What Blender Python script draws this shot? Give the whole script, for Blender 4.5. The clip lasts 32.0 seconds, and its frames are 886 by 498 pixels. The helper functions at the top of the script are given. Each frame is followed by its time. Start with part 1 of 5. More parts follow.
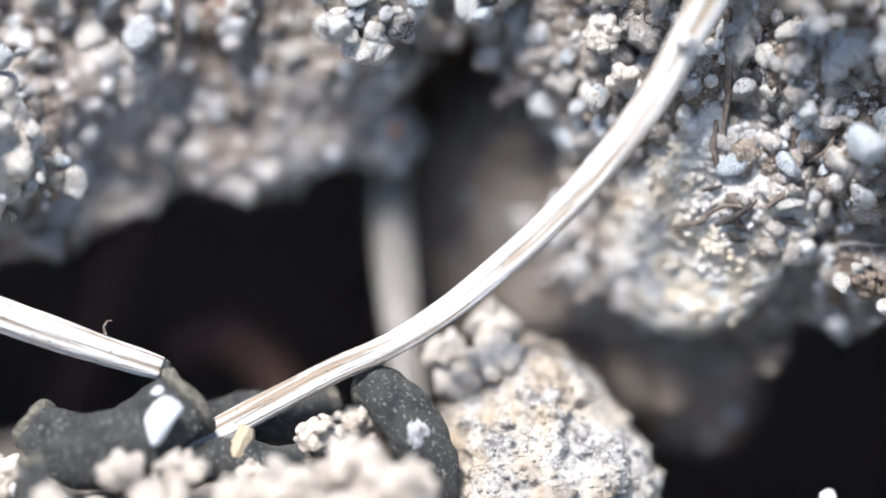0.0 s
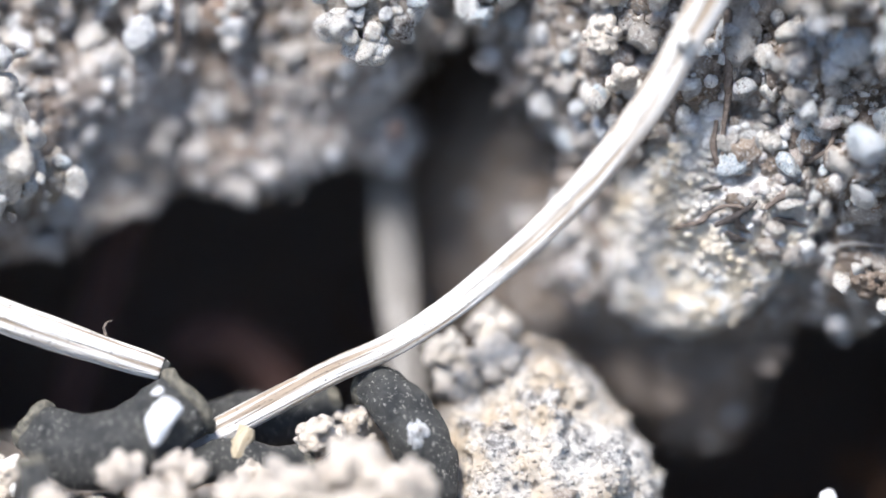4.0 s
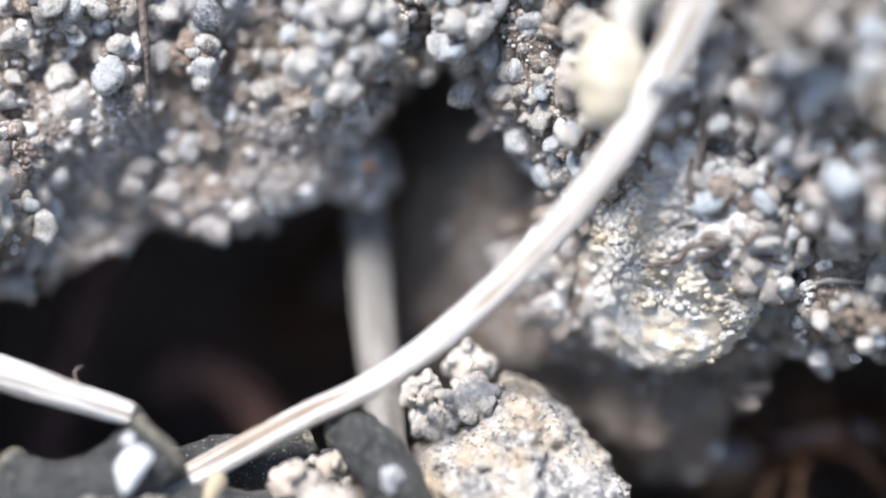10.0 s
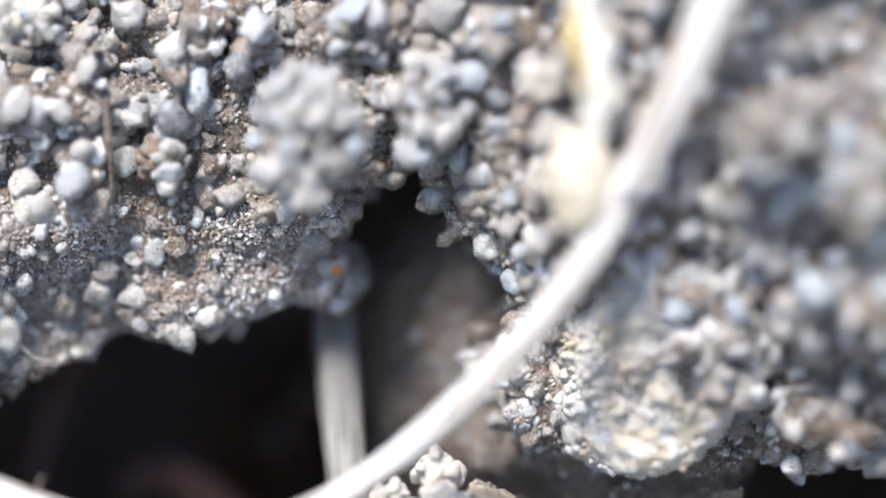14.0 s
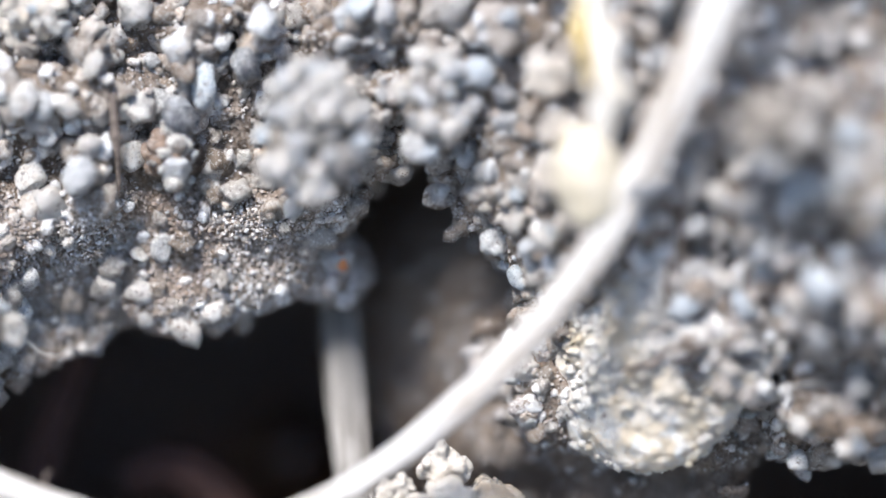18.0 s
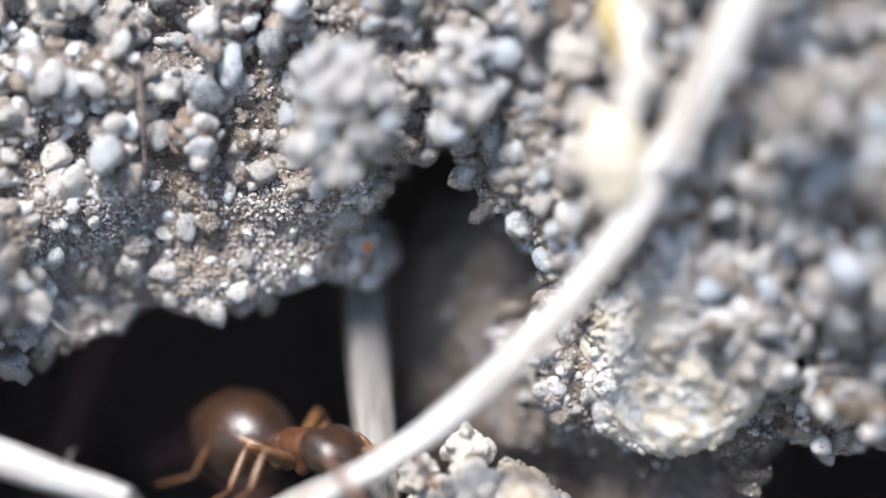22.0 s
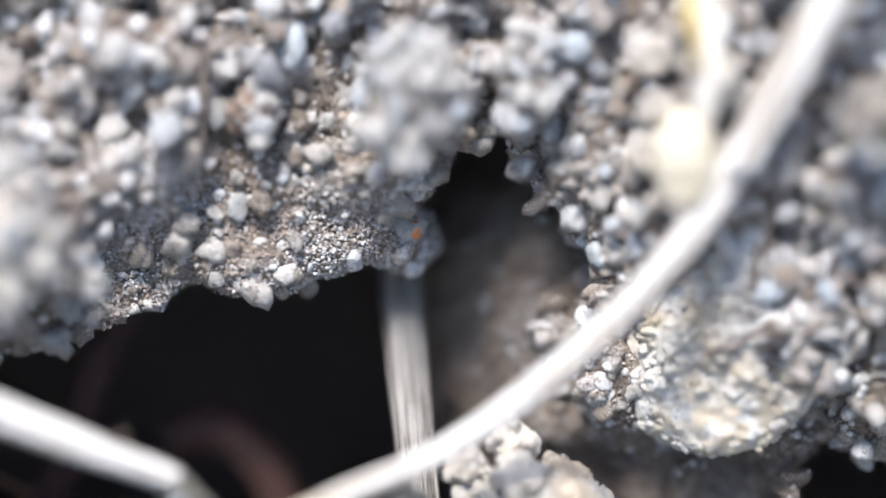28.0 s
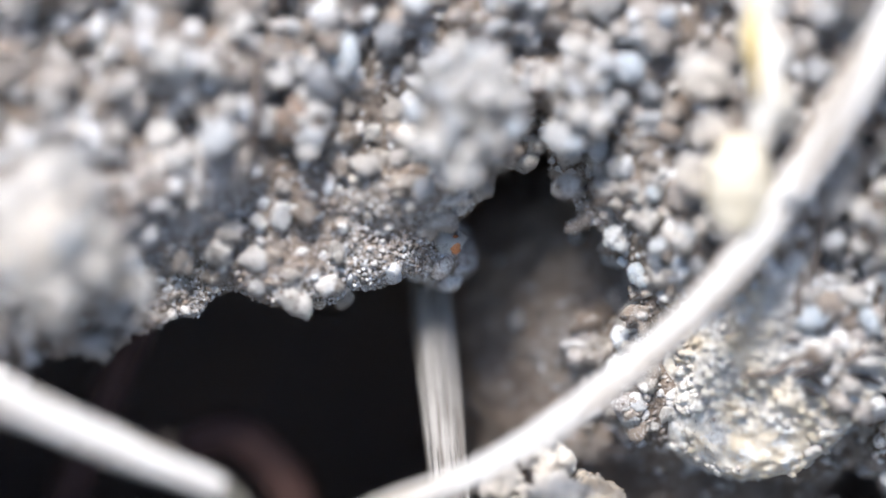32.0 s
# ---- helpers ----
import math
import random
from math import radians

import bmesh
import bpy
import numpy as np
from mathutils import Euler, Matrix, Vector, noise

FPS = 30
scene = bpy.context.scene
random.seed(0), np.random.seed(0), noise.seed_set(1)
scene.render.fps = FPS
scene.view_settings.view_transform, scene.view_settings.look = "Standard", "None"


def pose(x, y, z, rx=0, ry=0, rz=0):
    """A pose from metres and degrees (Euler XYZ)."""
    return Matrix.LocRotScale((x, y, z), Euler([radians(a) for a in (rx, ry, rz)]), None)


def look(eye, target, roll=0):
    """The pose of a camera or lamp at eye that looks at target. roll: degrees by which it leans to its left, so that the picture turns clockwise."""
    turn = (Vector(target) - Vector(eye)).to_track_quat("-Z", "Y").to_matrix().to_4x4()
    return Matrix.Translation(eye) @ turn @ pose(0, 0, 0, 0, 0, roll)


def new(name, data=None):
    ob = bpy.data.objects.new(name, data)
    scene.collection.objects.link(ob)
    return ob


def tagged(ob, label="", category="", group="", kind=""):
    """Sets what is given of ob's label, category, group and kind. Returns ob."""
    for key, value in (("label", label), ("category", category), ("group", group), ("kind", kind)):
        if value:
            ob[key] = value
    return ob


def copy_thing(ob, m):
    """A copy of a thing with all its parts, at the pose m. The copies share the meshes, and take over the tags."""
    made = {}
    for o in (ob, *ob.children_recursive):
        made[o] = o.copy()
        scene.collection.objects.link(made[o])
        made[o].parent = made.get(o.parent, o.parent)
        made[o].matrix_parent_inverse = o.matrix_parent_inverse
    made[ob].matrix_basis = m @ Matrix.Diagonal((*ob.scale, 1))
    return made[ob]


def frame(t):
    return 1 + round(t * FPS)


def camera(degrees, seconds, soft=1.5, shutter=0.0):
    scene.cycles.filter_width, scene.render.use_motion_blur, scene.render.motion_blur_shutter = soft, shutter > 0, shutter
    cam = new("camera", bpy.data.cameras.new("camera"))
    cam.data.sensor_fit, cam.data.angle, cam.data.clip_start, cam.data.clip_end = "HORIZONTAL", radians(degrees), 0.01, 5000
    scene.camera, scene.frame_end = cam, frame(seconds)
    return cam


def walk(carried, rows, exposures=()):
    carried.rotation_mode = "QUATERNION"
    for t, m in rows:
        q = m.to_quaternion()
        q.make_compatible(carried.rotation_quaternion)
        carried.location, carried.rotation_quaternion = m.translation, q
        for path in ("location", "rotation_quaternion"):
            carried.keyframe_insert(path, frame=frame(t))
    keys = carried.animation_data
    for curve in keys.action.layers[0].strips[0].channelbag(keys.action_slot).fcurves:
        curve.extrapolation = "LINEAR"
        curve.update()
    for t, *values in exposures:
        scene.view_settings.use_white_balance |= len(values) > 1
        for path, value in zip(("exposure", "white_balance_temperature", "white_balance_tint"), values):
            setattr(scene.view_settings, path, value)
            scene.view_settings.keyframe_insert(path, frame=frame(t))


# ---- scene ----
from mathutils import Quaternion

# The mouth of an ants' nest in a sandy bank, seen close up. Places are given in millimetres on the bank's face:
# u to the side, v up along the face, w into the bank; at() turns them into the world's metres.
LENS, FOCUS, STOP = 12.0, 0.0749, 16.5
PATH = [
    (0, (0.000, -65.917, 50.057), (0.000, -0.100, 12.057), 0.00),
    (3.5, (0.000, -65.917, 50.057), (0.000, -0.100, 12.057), 0.00),
    (5.5, (0.474, -65.703, 50.556), (-0.009, -0.136, 12.127), -0.39),
    (8, (0.474, -65.703, 50.556), (-0.009, -0.136, 12.127), -0.39),
    (8.65, (0.474, -65.703, 50.556), (-0.009, -0.136, 12.127), -0.39),
    (8.78, (0.863, -65.131, 50.969), (0.189, 0.233, 12.200), -0.62),
    (8.9, (1.350, -64.416, 51.486), (0.435, 0.693, 12.293), -0.92),
    (9, (1.447, -64.272, 51.589), (0.483, 0.784, 12.312), -0.98),
    (9.5, (2.132, -63.955, 51.769), (0.495, 0.955, 12.271), -1.35),
    (10, (2.176, -63.872, 51.715), (0.443, 1.026, 12.202), -1.38),
    (10.5, (2.502, -63.701, 51.814), (0.503, 1.116, 12.181), -1.57),
    (11, (2.260, -63.236, 52.052), (0.762, 1.482, 12.237), -1.45),
    (11.5, (2.628, -62.674, 52.333), (1.087, 2.163, 12.713), -1.58),
    (12, (3.196, -62.236, 52.810), (1.350, 2.657, 13.295), -1.99),
    (12.5, (3.417, -61.692, 53.520), (1.513, 2.971, 13.631), -1.98),
    (13, (3.215, -62.173, 52.744), (1.066, 2.787, 13.354), -1.88),
    (13.5, (2.540, -62.271, 52.543), (0.986, 2.805, 13.318), -1.31),
    (14, (2.649, -62.276, 52.587), (1.007, 2.785, 13.340), -1.42),
    (14.5, (2.537, -62.259, 52.583), (0.998, 2.794, 13.320), -1.34),
    (16.5, (2.277, -62.394, 52.416), (0.891, 2.735, 13.271), -1.15),
    (17, (2.497, -62.418, 52.449), (0.906, 2.707, 13.305), -1.34),
    (17.5, (2.209, -62.393, 52.460), (0.894, 2.719, 13.284), -1.17),
    (18, (2.291, -62.371, 52.523), (0.897, 2.707, 13.294), -1.24),
    (18.5, (2.194, -62.345, 52.615), (0.893, 2.683, 13.299), -1.16),
    (19, (2.284, -62.372, 52.530), (0.875, 2.695, 13.283), -1.15),
    (19.5, (2.208, -62.384, 52.587), (0.888, 2.668, 13.312), -1.13),
    (20, (2.150, -62.355, 52.618), (0.881, 2.676, 13.307), -1.09),
    (20.5, (2.137, -62.366, 52.644), (0.892, 2.658, 13.322), -1.10),
    (21, (2.112, -62.315, 52.725), (0.896, 2.662, 13.322), -1.13),
    (21.5, (1.917, -62.281, 52.620), (0.821, 2.686, 13.198), -0.87),
    (22, (1.858, -62.493, 52.295), (0.445, 2.550, 13.009), -0.81),
    (22.5, (1.737, -62.356, 52.508), (0.401, 2.540, 12.977), -0.76),
    (23, (1.648, -62.427, 52.293), (0.433, 2.603, 12.978), -0.68),
    (23.5, (1.835, -62.375, 52.440), (0.493, 2.597, 13.034), -0.86),
    (24, (1.671, -62.202, 52.745), (0.459, 2.562, 12.994), -0.68),
    (24.5, (0.920, -62.236, 52.510), (0.294, 2.598, 12.859), -0.14),
    (26.5, (-0.633, -62.262, 52.427), (0.193, 2.585, 12.801), 0.81),
    (27, (-2.314, -61.982, 52.632), (0.036, 2.641, 12.703), 1.99),
    (27.5, (-4.218, -61.987, 52.215), (-0.132, 2.753, 12.616), 3.34),
    (28, (-6.350, -61.826, 52.116), (-0.353, 2.818, 12.603), 4.95),
    (28.5, (-7.932, -61.685, 52.090), (-0.495, 2.846, 12.638), 6.15),
    (29, (-8.741, -61.655, 51.907), (-0.596, 2.913, 12.655), 6.76),
    (29.5, (-9.820, -61.535, 51.819), (-0.709, 2.968, 12.673), 7.61),
    (30, (-10.514, -61.389, 51.797), (-0.824, 3.041, 12.669), 8.21),
    (30.5, (-11.287, -61.434, 51.491), (-0.905, 3.092, 12.701), 8.70),
    (31, (-11.435, -61.215, 51.706), (-1.007, 3.155, 12.670), 8.92),
    (31.5, (-11.805, -61.289, 51.466), (-1.021, 3.170, 12.676), 9.14),
    (32, (-12.080, -61.125, 51.837), (-0.997, 3.079, 12.710), 9.17),
]


def mm(p):
    return Vector(p) * 0.001


cam = camera(LENS, 32.0, soft=1.5, shutter=0.9)
cam.data.dof.use_dof, cam.data.dof.focus_distance, cam.data.dof.aperture_fstop = True, FOCUS, STOP
walk(cam, [(t, look(mm(eye), mm(target), roll)) for t, eye, target, roll in PATH])

# ---- light ----
UP, INTO = Vector((0, 0.5, 0.8660254)), Vector((0, 0.8660254, -0.5))


def at(u, v, w):
    return mm(Vector((u, 0, 12)) + UP * v + INTO * w)


def way(u, v, w):
    return Vector((u, 0, 0)) + UP * v + INTO * w


SUN = way(-0.25, 0.72, -0.65).normalized()
world = bpy.data.worlds.new("sky")
scene.world = world
world.use_nodes = True
wn = world.node_tree.nodes
sky = wn.new("ShaderNodeTexSky")
sky.sky_type, sky.sun_disc = "NISHITA", False
sky.sun_elevation = math.asin(SUN.z)
sky.sun_rotation = math.atan2(SUN.x, SUN.y)
world.node_tree.links.new(sky.outputs[0], wn["Background"].inputs[0])
wn["Background"].inputs[1].default_value = 0.15
sun = new("sun", bpy.data.lights.new("sun", "SUN"))
sun.data.energy, sun.data.angle, sun.data.color = 5.0, radians(18.0), (1.0, 0.965, 0.91)
sun.matrix_world = look(SUN * 2, (0, 0, 0))
scene.view_settings.exposure = 0.92
scene.view_settings.use_white_balance = True
scene.view_settings.white_balance_temperature, scene.view_settings.white_balance_tint = 6260, 12.5


# ---- materials ----
class Mat:
    """A node material; its methods return sockets."""

    def __init__(self, name):
        self.m = bpy.data.materials.new(name)
        self.m.use_nodes = True
        self.n, self.l = self.m.node_tree.nodes, self.m.node_tree.links
        self.b = self.n["Principled BSDF"]
        self.tex = self.n.new("ShaderNodeTexCoord").outputs["Object"]

    def set(self, **values):
        for key, v in values.items():
            s = self.b.inputs[key.replace("_", " ").title().replace("Ior", "IOR")]
            if isinstance(v, bpy.types.NodeSocket):
                self.l.new(v, s)
            else:
                s.default_value = v
        return self

    def noise(self, per_mm, detail=4.0, rough=0.6, stretch=None):
        n = self.n.new("ShaderNodeTexNoise")
        n.inputs["Scale"].default_value = per_mm * 1000
        n.inputs["Detail"].default_value, n.inputs["Roughness"].default_value = detail, rough
        src = self.tex
        if stretch:
            mp = self.n.new("ShaderNodeMapping")
            mp.inputs["Scale"].default_value = stretch
            self.l.new(self.tex, mp.inputs[0])
            src = mp.outputs[0]
        self.l.new(src, n.inputs["Vector"])
        return n.outputs["Fac"]

    def cells(self, per_mm):
        n = self.n.new("ShaderNodeTexVoronoi")
        n.inputs["Scale"].default_value = per_mm * 1000
        self.l.new(self.tex, n.inputs["Vector"])
        return n.outputs["Distance"], n.outputs["Color"]

    def ramp(self, fac, *stops):
        n = self.n.new("ShaderNodeValToRGB")
        while len(n.color_ramp.elements) < len(stops):
            n.color_ramp.elements.new(0.5)
        for e, (p, c) in zip(n.color_ramp.elements, stops):
            e.position, e.color = p, (*c, 1)
        self.l.new(fac, n.inputs[0])
        return n.outputs[0]

    def mix(self, fac, a, b, kind="MIX"):
        n = self.n.new("ShaderNodeMix")
        n.data_type, n.blend_type = "RGBA", kind
        for s, v in ((n.inputs[0], fac), (n.inputs[6], a), (n.inputs[7], b)):
            if isinstance(v, bpy.types.NodeSocket):
                self.l.new(v, s)
            else:
                s.default_value = v if isinstance(v, float) else (*v, 1)
        return n.outputs[2]

    def bump(self, *layers):
        """Relief from pairs of height socket and depth in millimetres."""
        last = None
        for h, d in layers:
            n = self.n.new("ShaderNodeBump")
            n.inputs["Distance"].default_value = d * 0.001
            self.l.new(h, n.inputs["Height"])
            if last:
                self.l.new(last, n.inputs["Normal"])
            last = n.outputs[0]
        self.l.new(last, self.b.inputs["Normal"])
        return self

    def island(self):
        return self.n.new("ShaderNodeNewGeometry").outputs["Random Per Island"]

    def chance(self):
        return self.n.new("ShaderNodeObjectInfo").outputs["Random"]


def soil_material(name, dark, mid, light):
    k = Mat(name)
    big, fine, dust = k.noise(0.45, 3), k.noise(5.0, 7, 0.75), k.noise(28.0, 3, 0.7)
    cell, hue = k.cells(9.0)
    c = k.ramp(fine, (0.30, dark), (0.52, mid), (0.72, light))
    c = k.mix(k.ramp(big, (0.35, (0, 0, 0)), (0.7, (1, 1, 1))), c, k.mix(0.5, c, (mid[0] * 1.3, mid[1] * 1.15, mid[2] * 0.95)))
    c = k.mix(k.ramp(dust, (0.58, (0, 0, 0)), (0.68, (0.8, 0.8, 0.8))), c, (0.58, 0.56, 0.53))
    k.set(base_color=c, roughness=0.9)
    k.b.inputs["Specular IOR Level"].default_value = 0.25
    return k.bump((fine, 0.16), (cell, 0.10), (dust, 0.05)).m


def glassy(k, c, haze, weight, per=1.0):
    """Frosted quartz: cloudy inside, with dust and soil stuck in its hollows."""
    cloud, dirt, dust = k.noise(1.3 * per, 5, 0.7), k.noise(2.2 * per, 7, 0.8), k.noise(6 * per, 4, 0.8)
    c = k.mix(k.ramp(cloud, (0.44, (0, 0, 0)), (0.60, (0.75, 0.75, 0.75))), c, k.mix(0.62, c, (0.95, 0.95, 0.93)))
    c = k.mix(k.ramp(dust, (0.55, (0, 0, 0)), (0.60, (0.75, 0.75, 0.75))), c, (0.86, 0.84, 0.80))
    c = k.mix(k.ramp(dirt, (0.57, (0, 0, 0)), (0.62, (0.9, 0.9, 0.9))), c, (0.19, 0.135, 0.095))
    k.set(base_color=c, roughness=k.ramp(dust, (0.40, (0.13, 0.13, 0.13)), (0.58, (0.5, 0.5, 0.5))))
    k.b.inputs["Transmission Weight"].default_value = weight
    k.b.inputs["Subsurface Weight"].default_value = 0.5
    k.b.inputs["Subsurface Radius"].default_value = (1, 1, 1)
    k.b.inputs["Subsurface Scale"].default_value = 0.00006
    return k.bump((cloud, 0.25 / per), (dirt, 0.22 / per), (dust, 0.12 / per)).m


def grain_material(name, pick):
    k = Mat(name)
    r = k.island() if pick == "island" else k.chance()
    c = k.ramp(r, (0.0, (0.52, 0.49, 0.455)), (0.16, (0.66, 0.67, 0.68)), (0.34, (0.62, 0.535, 0.44)), (0.48, (0.80, 0.785, 0.76)),
               (0.60, (0.30, 0.305, 0.32)), (0.70, (0.56, 0.43, 0.31)), (0.80, (0.68, 0.715, 0.745)), (0.91, (0.26, 0.175, 0.12)), (1.0, (0.88, 0.83, 0.76)))
    haze = k.noise(2.5, 4)
    c = k.mix(k.ramp(haze, (0.4, (0, 0, 0)), (0.75, (0.35, 0.35, 0.35))), c, (0.62, 0.615, 0.61))
    if pick == "island":
        c = k.mix(k.ramp(k.noise(0.7, 4, 0.65), (0.47, (0, 0, 0)), (0.68, (0.6, 0.6, 0.6))), c, (0.29, 0.21, 0.15))
    return glassy(k, c, haze, 0.14, 1.0) if pick == "object" else glassy(k, c, haze, 0.06, 2.6)


def fine_material(name):
    """Sand as fine as sugar, grey with a few bright bits."""
    k = Mat(name)
    c = k.ramp(k.island(), (0.0, (0.16, 0.135, 0.11)), (0.25, (0.34, 0.315, 0.285)), (0.5, (0.45, 0.43, 0.41)), (0.72, (0.24, 0.19, 0.15)), (0.86, (0.51, 0.505, 0.50)), (1.0, (0.80, 0.79, 0.78)))
    c = k.mix(k.ramp(k.noise(0.6, 4, 0.65), (0.42, (0, 0, 0)), (0.62, (0.7, 0.7, 0.7))), c, (0.24, 0.165, 0.115))
    k.set(base_color=c, roughness=0.45)
    return k.bump((k.noise(30, 3, 0.7), 0.02)).m


def crumble_material(name):
    """Small aggregates of soil, each of its own grey-brown."""
    k = Mat(name)
    a, b = k.noise(5.0, 7, 0.8), k.noise(18, 4, 0.8)
    c = k.ramp(k.island(), (0.0, (0.29, 0.22, 0.165)), (0.3, (0.47, 0.42, 0.365)), (0.55, (0.62, 0.58, 0.53)), (0.8, (0.37, 0.275, 0.20)), (1.0, (0.80, 0.76, 0.71)))
    c = k.mix(k.ramp(b, (0.53, (0, 0, 0)), (0.59, (0.85, 0.85, 0.85))), c, (0.80, 0.78, 0.74))
    c = k.mix(k.ramp(a, (0.55, (0, 0, 0)), (0.63, (0.85, 0.85, 0.85))), c, (0.15, 0.10, 0.068))
    k.set(base_color=c, roughness=0.8)
    return k.bump((a, 0.3), (b, 0.12)).m


def straw_material(name, pale, brown, dark):
    """Fibres run along the stalk: its own coordinates are millimetres along and around it."""
    k = Mat(name)
    k.tex = k.n.new("ShaderNodeTexCoord").outputs["UV"]
    groove, fibre = k.noise(0.001, 3, 0.5, (0.25, 7, 1)), k.noise(0.001, 4, 0.65, (0.7, 24, 1))
    stain, speck = k.noise(0.001, 4, 0.6, (0.6, 2.0, 1)), k.noise(0.001, 3, 0.6, (9, 14, 1))
    c = k.ramp(fibre, (0.28, brown), (0.45, pale), (0.8, tuple(min(1, x * 1.12) for x in pale)))
    c = k.mix(k.ramp(groove, (0.40, (0.95, 0.95, 0.95)), (0.50, (0, 0, 0))), c, brown)
    c = k.mix(k.ramp(stain, (0.56, (0, 0, 0)), (0.74, (0.5, 0.5, 0.5))), c, brown)
    c = k.mix(k.ramp(speck, (0.61, (0, 0, 0)), (0.70, (0.75, 0.75, 0.75))), c, dark)
    k.set(base_color=c, roughness=0.40)
    return k.bump((groove, 0.12), (fibre, 0.05), (speck, 0.015)).m


def plain_material(name, c0, c1, rough=0.6, per_mm=1.5, relief=0.05, fine=10.0):
    k = Mat(name)
    a, b = k.noise(per_mm, 5, 0.65), k.noise(fine, 3)
    k.set(base_color=k.ramp(a, (0.3, c0), (0.7, c1)), roughness=rough)
    return k.bump((a, relief), (b, relief * 0.4)).m


def stone_material(name, pale, warm, dark):
    k = Mat(name)
    big, mid, blot = k.noise(0.6, 5, 0.65), k.noise(3.0, 6, 0.75), k.noise(1.4, 6, 0.75)
    fine, grit = k.noise(11, 5, 0.78), k.noise(30, 3, 0.7)
    c = k.mix(k.ramp(big, (0.40, (0, 0, 0)), (0.60, (1, 1, 1))), warm, pale)
    c = k.mix(k.ramp(blot, (0.50, (0, 0, 0)), (0.60, (0.9, 0.9, 0.9))), c, dark)
    c = k.mix(k.ramp(mid, (0.52, (0, 0, 0)), (0.62, (0.9, 0.9, 0.9))), c, pale)
    c = k.mix(k.ramp(fine, (0.60, (0, 0, 0)), (0.68, (0.8, 0.8, 0.8))), c, (0.17, 0.13, 0.10))
    c = k.mix(k.ramp(grit, (0.60, (0, 0, 0)), (0.68, (0.7, 0.7, 0.7))), c, pale)
    k.set(base_color=c, roughness=0.85)
    k.b.inputs["Specular IOR Level"].default_value = 0.25
    return k.bump((mid, 0.07), (fine, 0.12), (grit, 0.04)).m


def husk_material():
    k = Mat("dark_husk")
    a, sp, fine = k.noise(2.0, 6, 0.7), k.noise(15, 2), k.noise(14, 5, 0.78)
    c = k.ramp(a, (0.3, (0.016, 0.018, 0.019)), (0.65, (0.085, 0.084, 0.077)))
    c = k.mix(k.ramp(sp, (0.61, (0, 0, 0)), (0.67, (0.8, 0.8, 0.8))), c, (0.44, 0.42, 0.37))
    k.set(base_color=c, roughness=0.55)
    return k.bump((a, 0.10), (fine, 0.12)).m


def ant_material(name, dark, light, rough):
    k = Mat(name)
    a, b = k.noise(1.6, 3), k.noise(22, 2)
    k.set(base_color=k.ramp(a, (0.3, dark), (0.75, light)), roughness=rough)
    k.b.inputs["Sheen Weight"].default_value = 0.03
    k.b.inputs["Specular IOR Level"].default_value = 0.6
    k.b.inputs["Coat Weight"].default_value = 0.08
    k.b.inputs["Coat Roughness"].default_value = 0.22
    return k.bump((b, 0.012)).m


SOIL = soil_material("grey_sandy_soil", (0.070, 0.050, 0.038), (0.23, 0.185, 0.150), (0.46, 0.415, 0.37))
RUSTY = soil_material("rusty_clod", (0.12, 0.075, 0.055), (0.30, 0.225, 0.18), (0.52, 0.46, 0.41))
CLOD = soil_material("sandy_clod", (0.14, 0.12, 0.10), (0.34, 0.31, 0.275), (0.56, 0.53, 0.49))
FAR_SOIL = soil_material("sandy_ground", (0.10, 0.09, 0.08), (0.20, 0.185, 0.165), (0.33, 0.31, 0.28))
CRUMB = soil_material("pale_soil_crumb", (0.46, 0.42, 0.375), (0.68, 0.64, 0.585), (0.84, 0.82, 0.78))
TAN = soil_material("tan_soil_crumb", (0.40, 0.35, 0.285), (0.66, 0.60, 0.53), (0.84, 0.81, 0.76))
GRAINS = grain_material("quartz_sand", "island")
GRAIN = grain_material("quartz_grain", "object")
FINE = fine_material("sugary_sand")
CRUMBLE = crumble_material("soil_aggregates")


def tinted_grain(name, c0, c1):
    k = Mat(name)
    haze = k.noise(2.5, 4)
    return glassy(k, k.ramp(haze, (0.35, c0), (0.7, c1)), haze, 0.12)


ICE = tinted_grain("blue_white_quartz", (0.62, 0.69, 0.74), (0.80, 0.85, 0.88))
MILK = tinted_grain("milky_quartz", (0.72, 0.72, 0.71), (0.88, 0.875, 0.86))
RUST = tinted_grain("rusty_quartz", (0.17, 0.13, 0.10), (0.34, 0.295, 0.25))
SLATE = tinted_grain("grey_quartz", (0.17, 0.18, 0.20), (0.32, 0.33, 0.35))
CREAM = tinted_grain("cream_quartz", (0.80, 0.73, 0.64), (0.94, 0.90, 0.83))
STRAW = straw_material("bleached_straw", (0.63, 0.605, 0.565), (0.27, 0.205, 0.14), (0.07, 0.055, 0.04))
STICK = straw_material("grey_stalk", (0.20, 0.185, 0.165), (0.075, 0.062, 0.048), (0.04, 0.035, 0.035))
PALE = stone_material("pale_stone", (0.92, 0.90, 0.86), (0.78, 0.66, 0.49), (0.56, 0.52, 0.47))
BEIGE = stone_material("beige_stone", (0.72, 0.69, 0.64), (0.60, 0.49, 0.36), (0.20, 0.19, 0.185))
CLEAR = tinted_grain("clear_quartz", (0.80, 0.81, 0.82), (0.92, 0.92, 0.92))
CLEAR.node_tree.nodes["Principled BSDF"].inputs["Transmission Weight"].default_value = 0.35
WHITE = plain_material("white_quartz", (0.70, 0.70, 0.70), (0.86, 0.86, 0.85), 0.3, 2.0, 0.04)
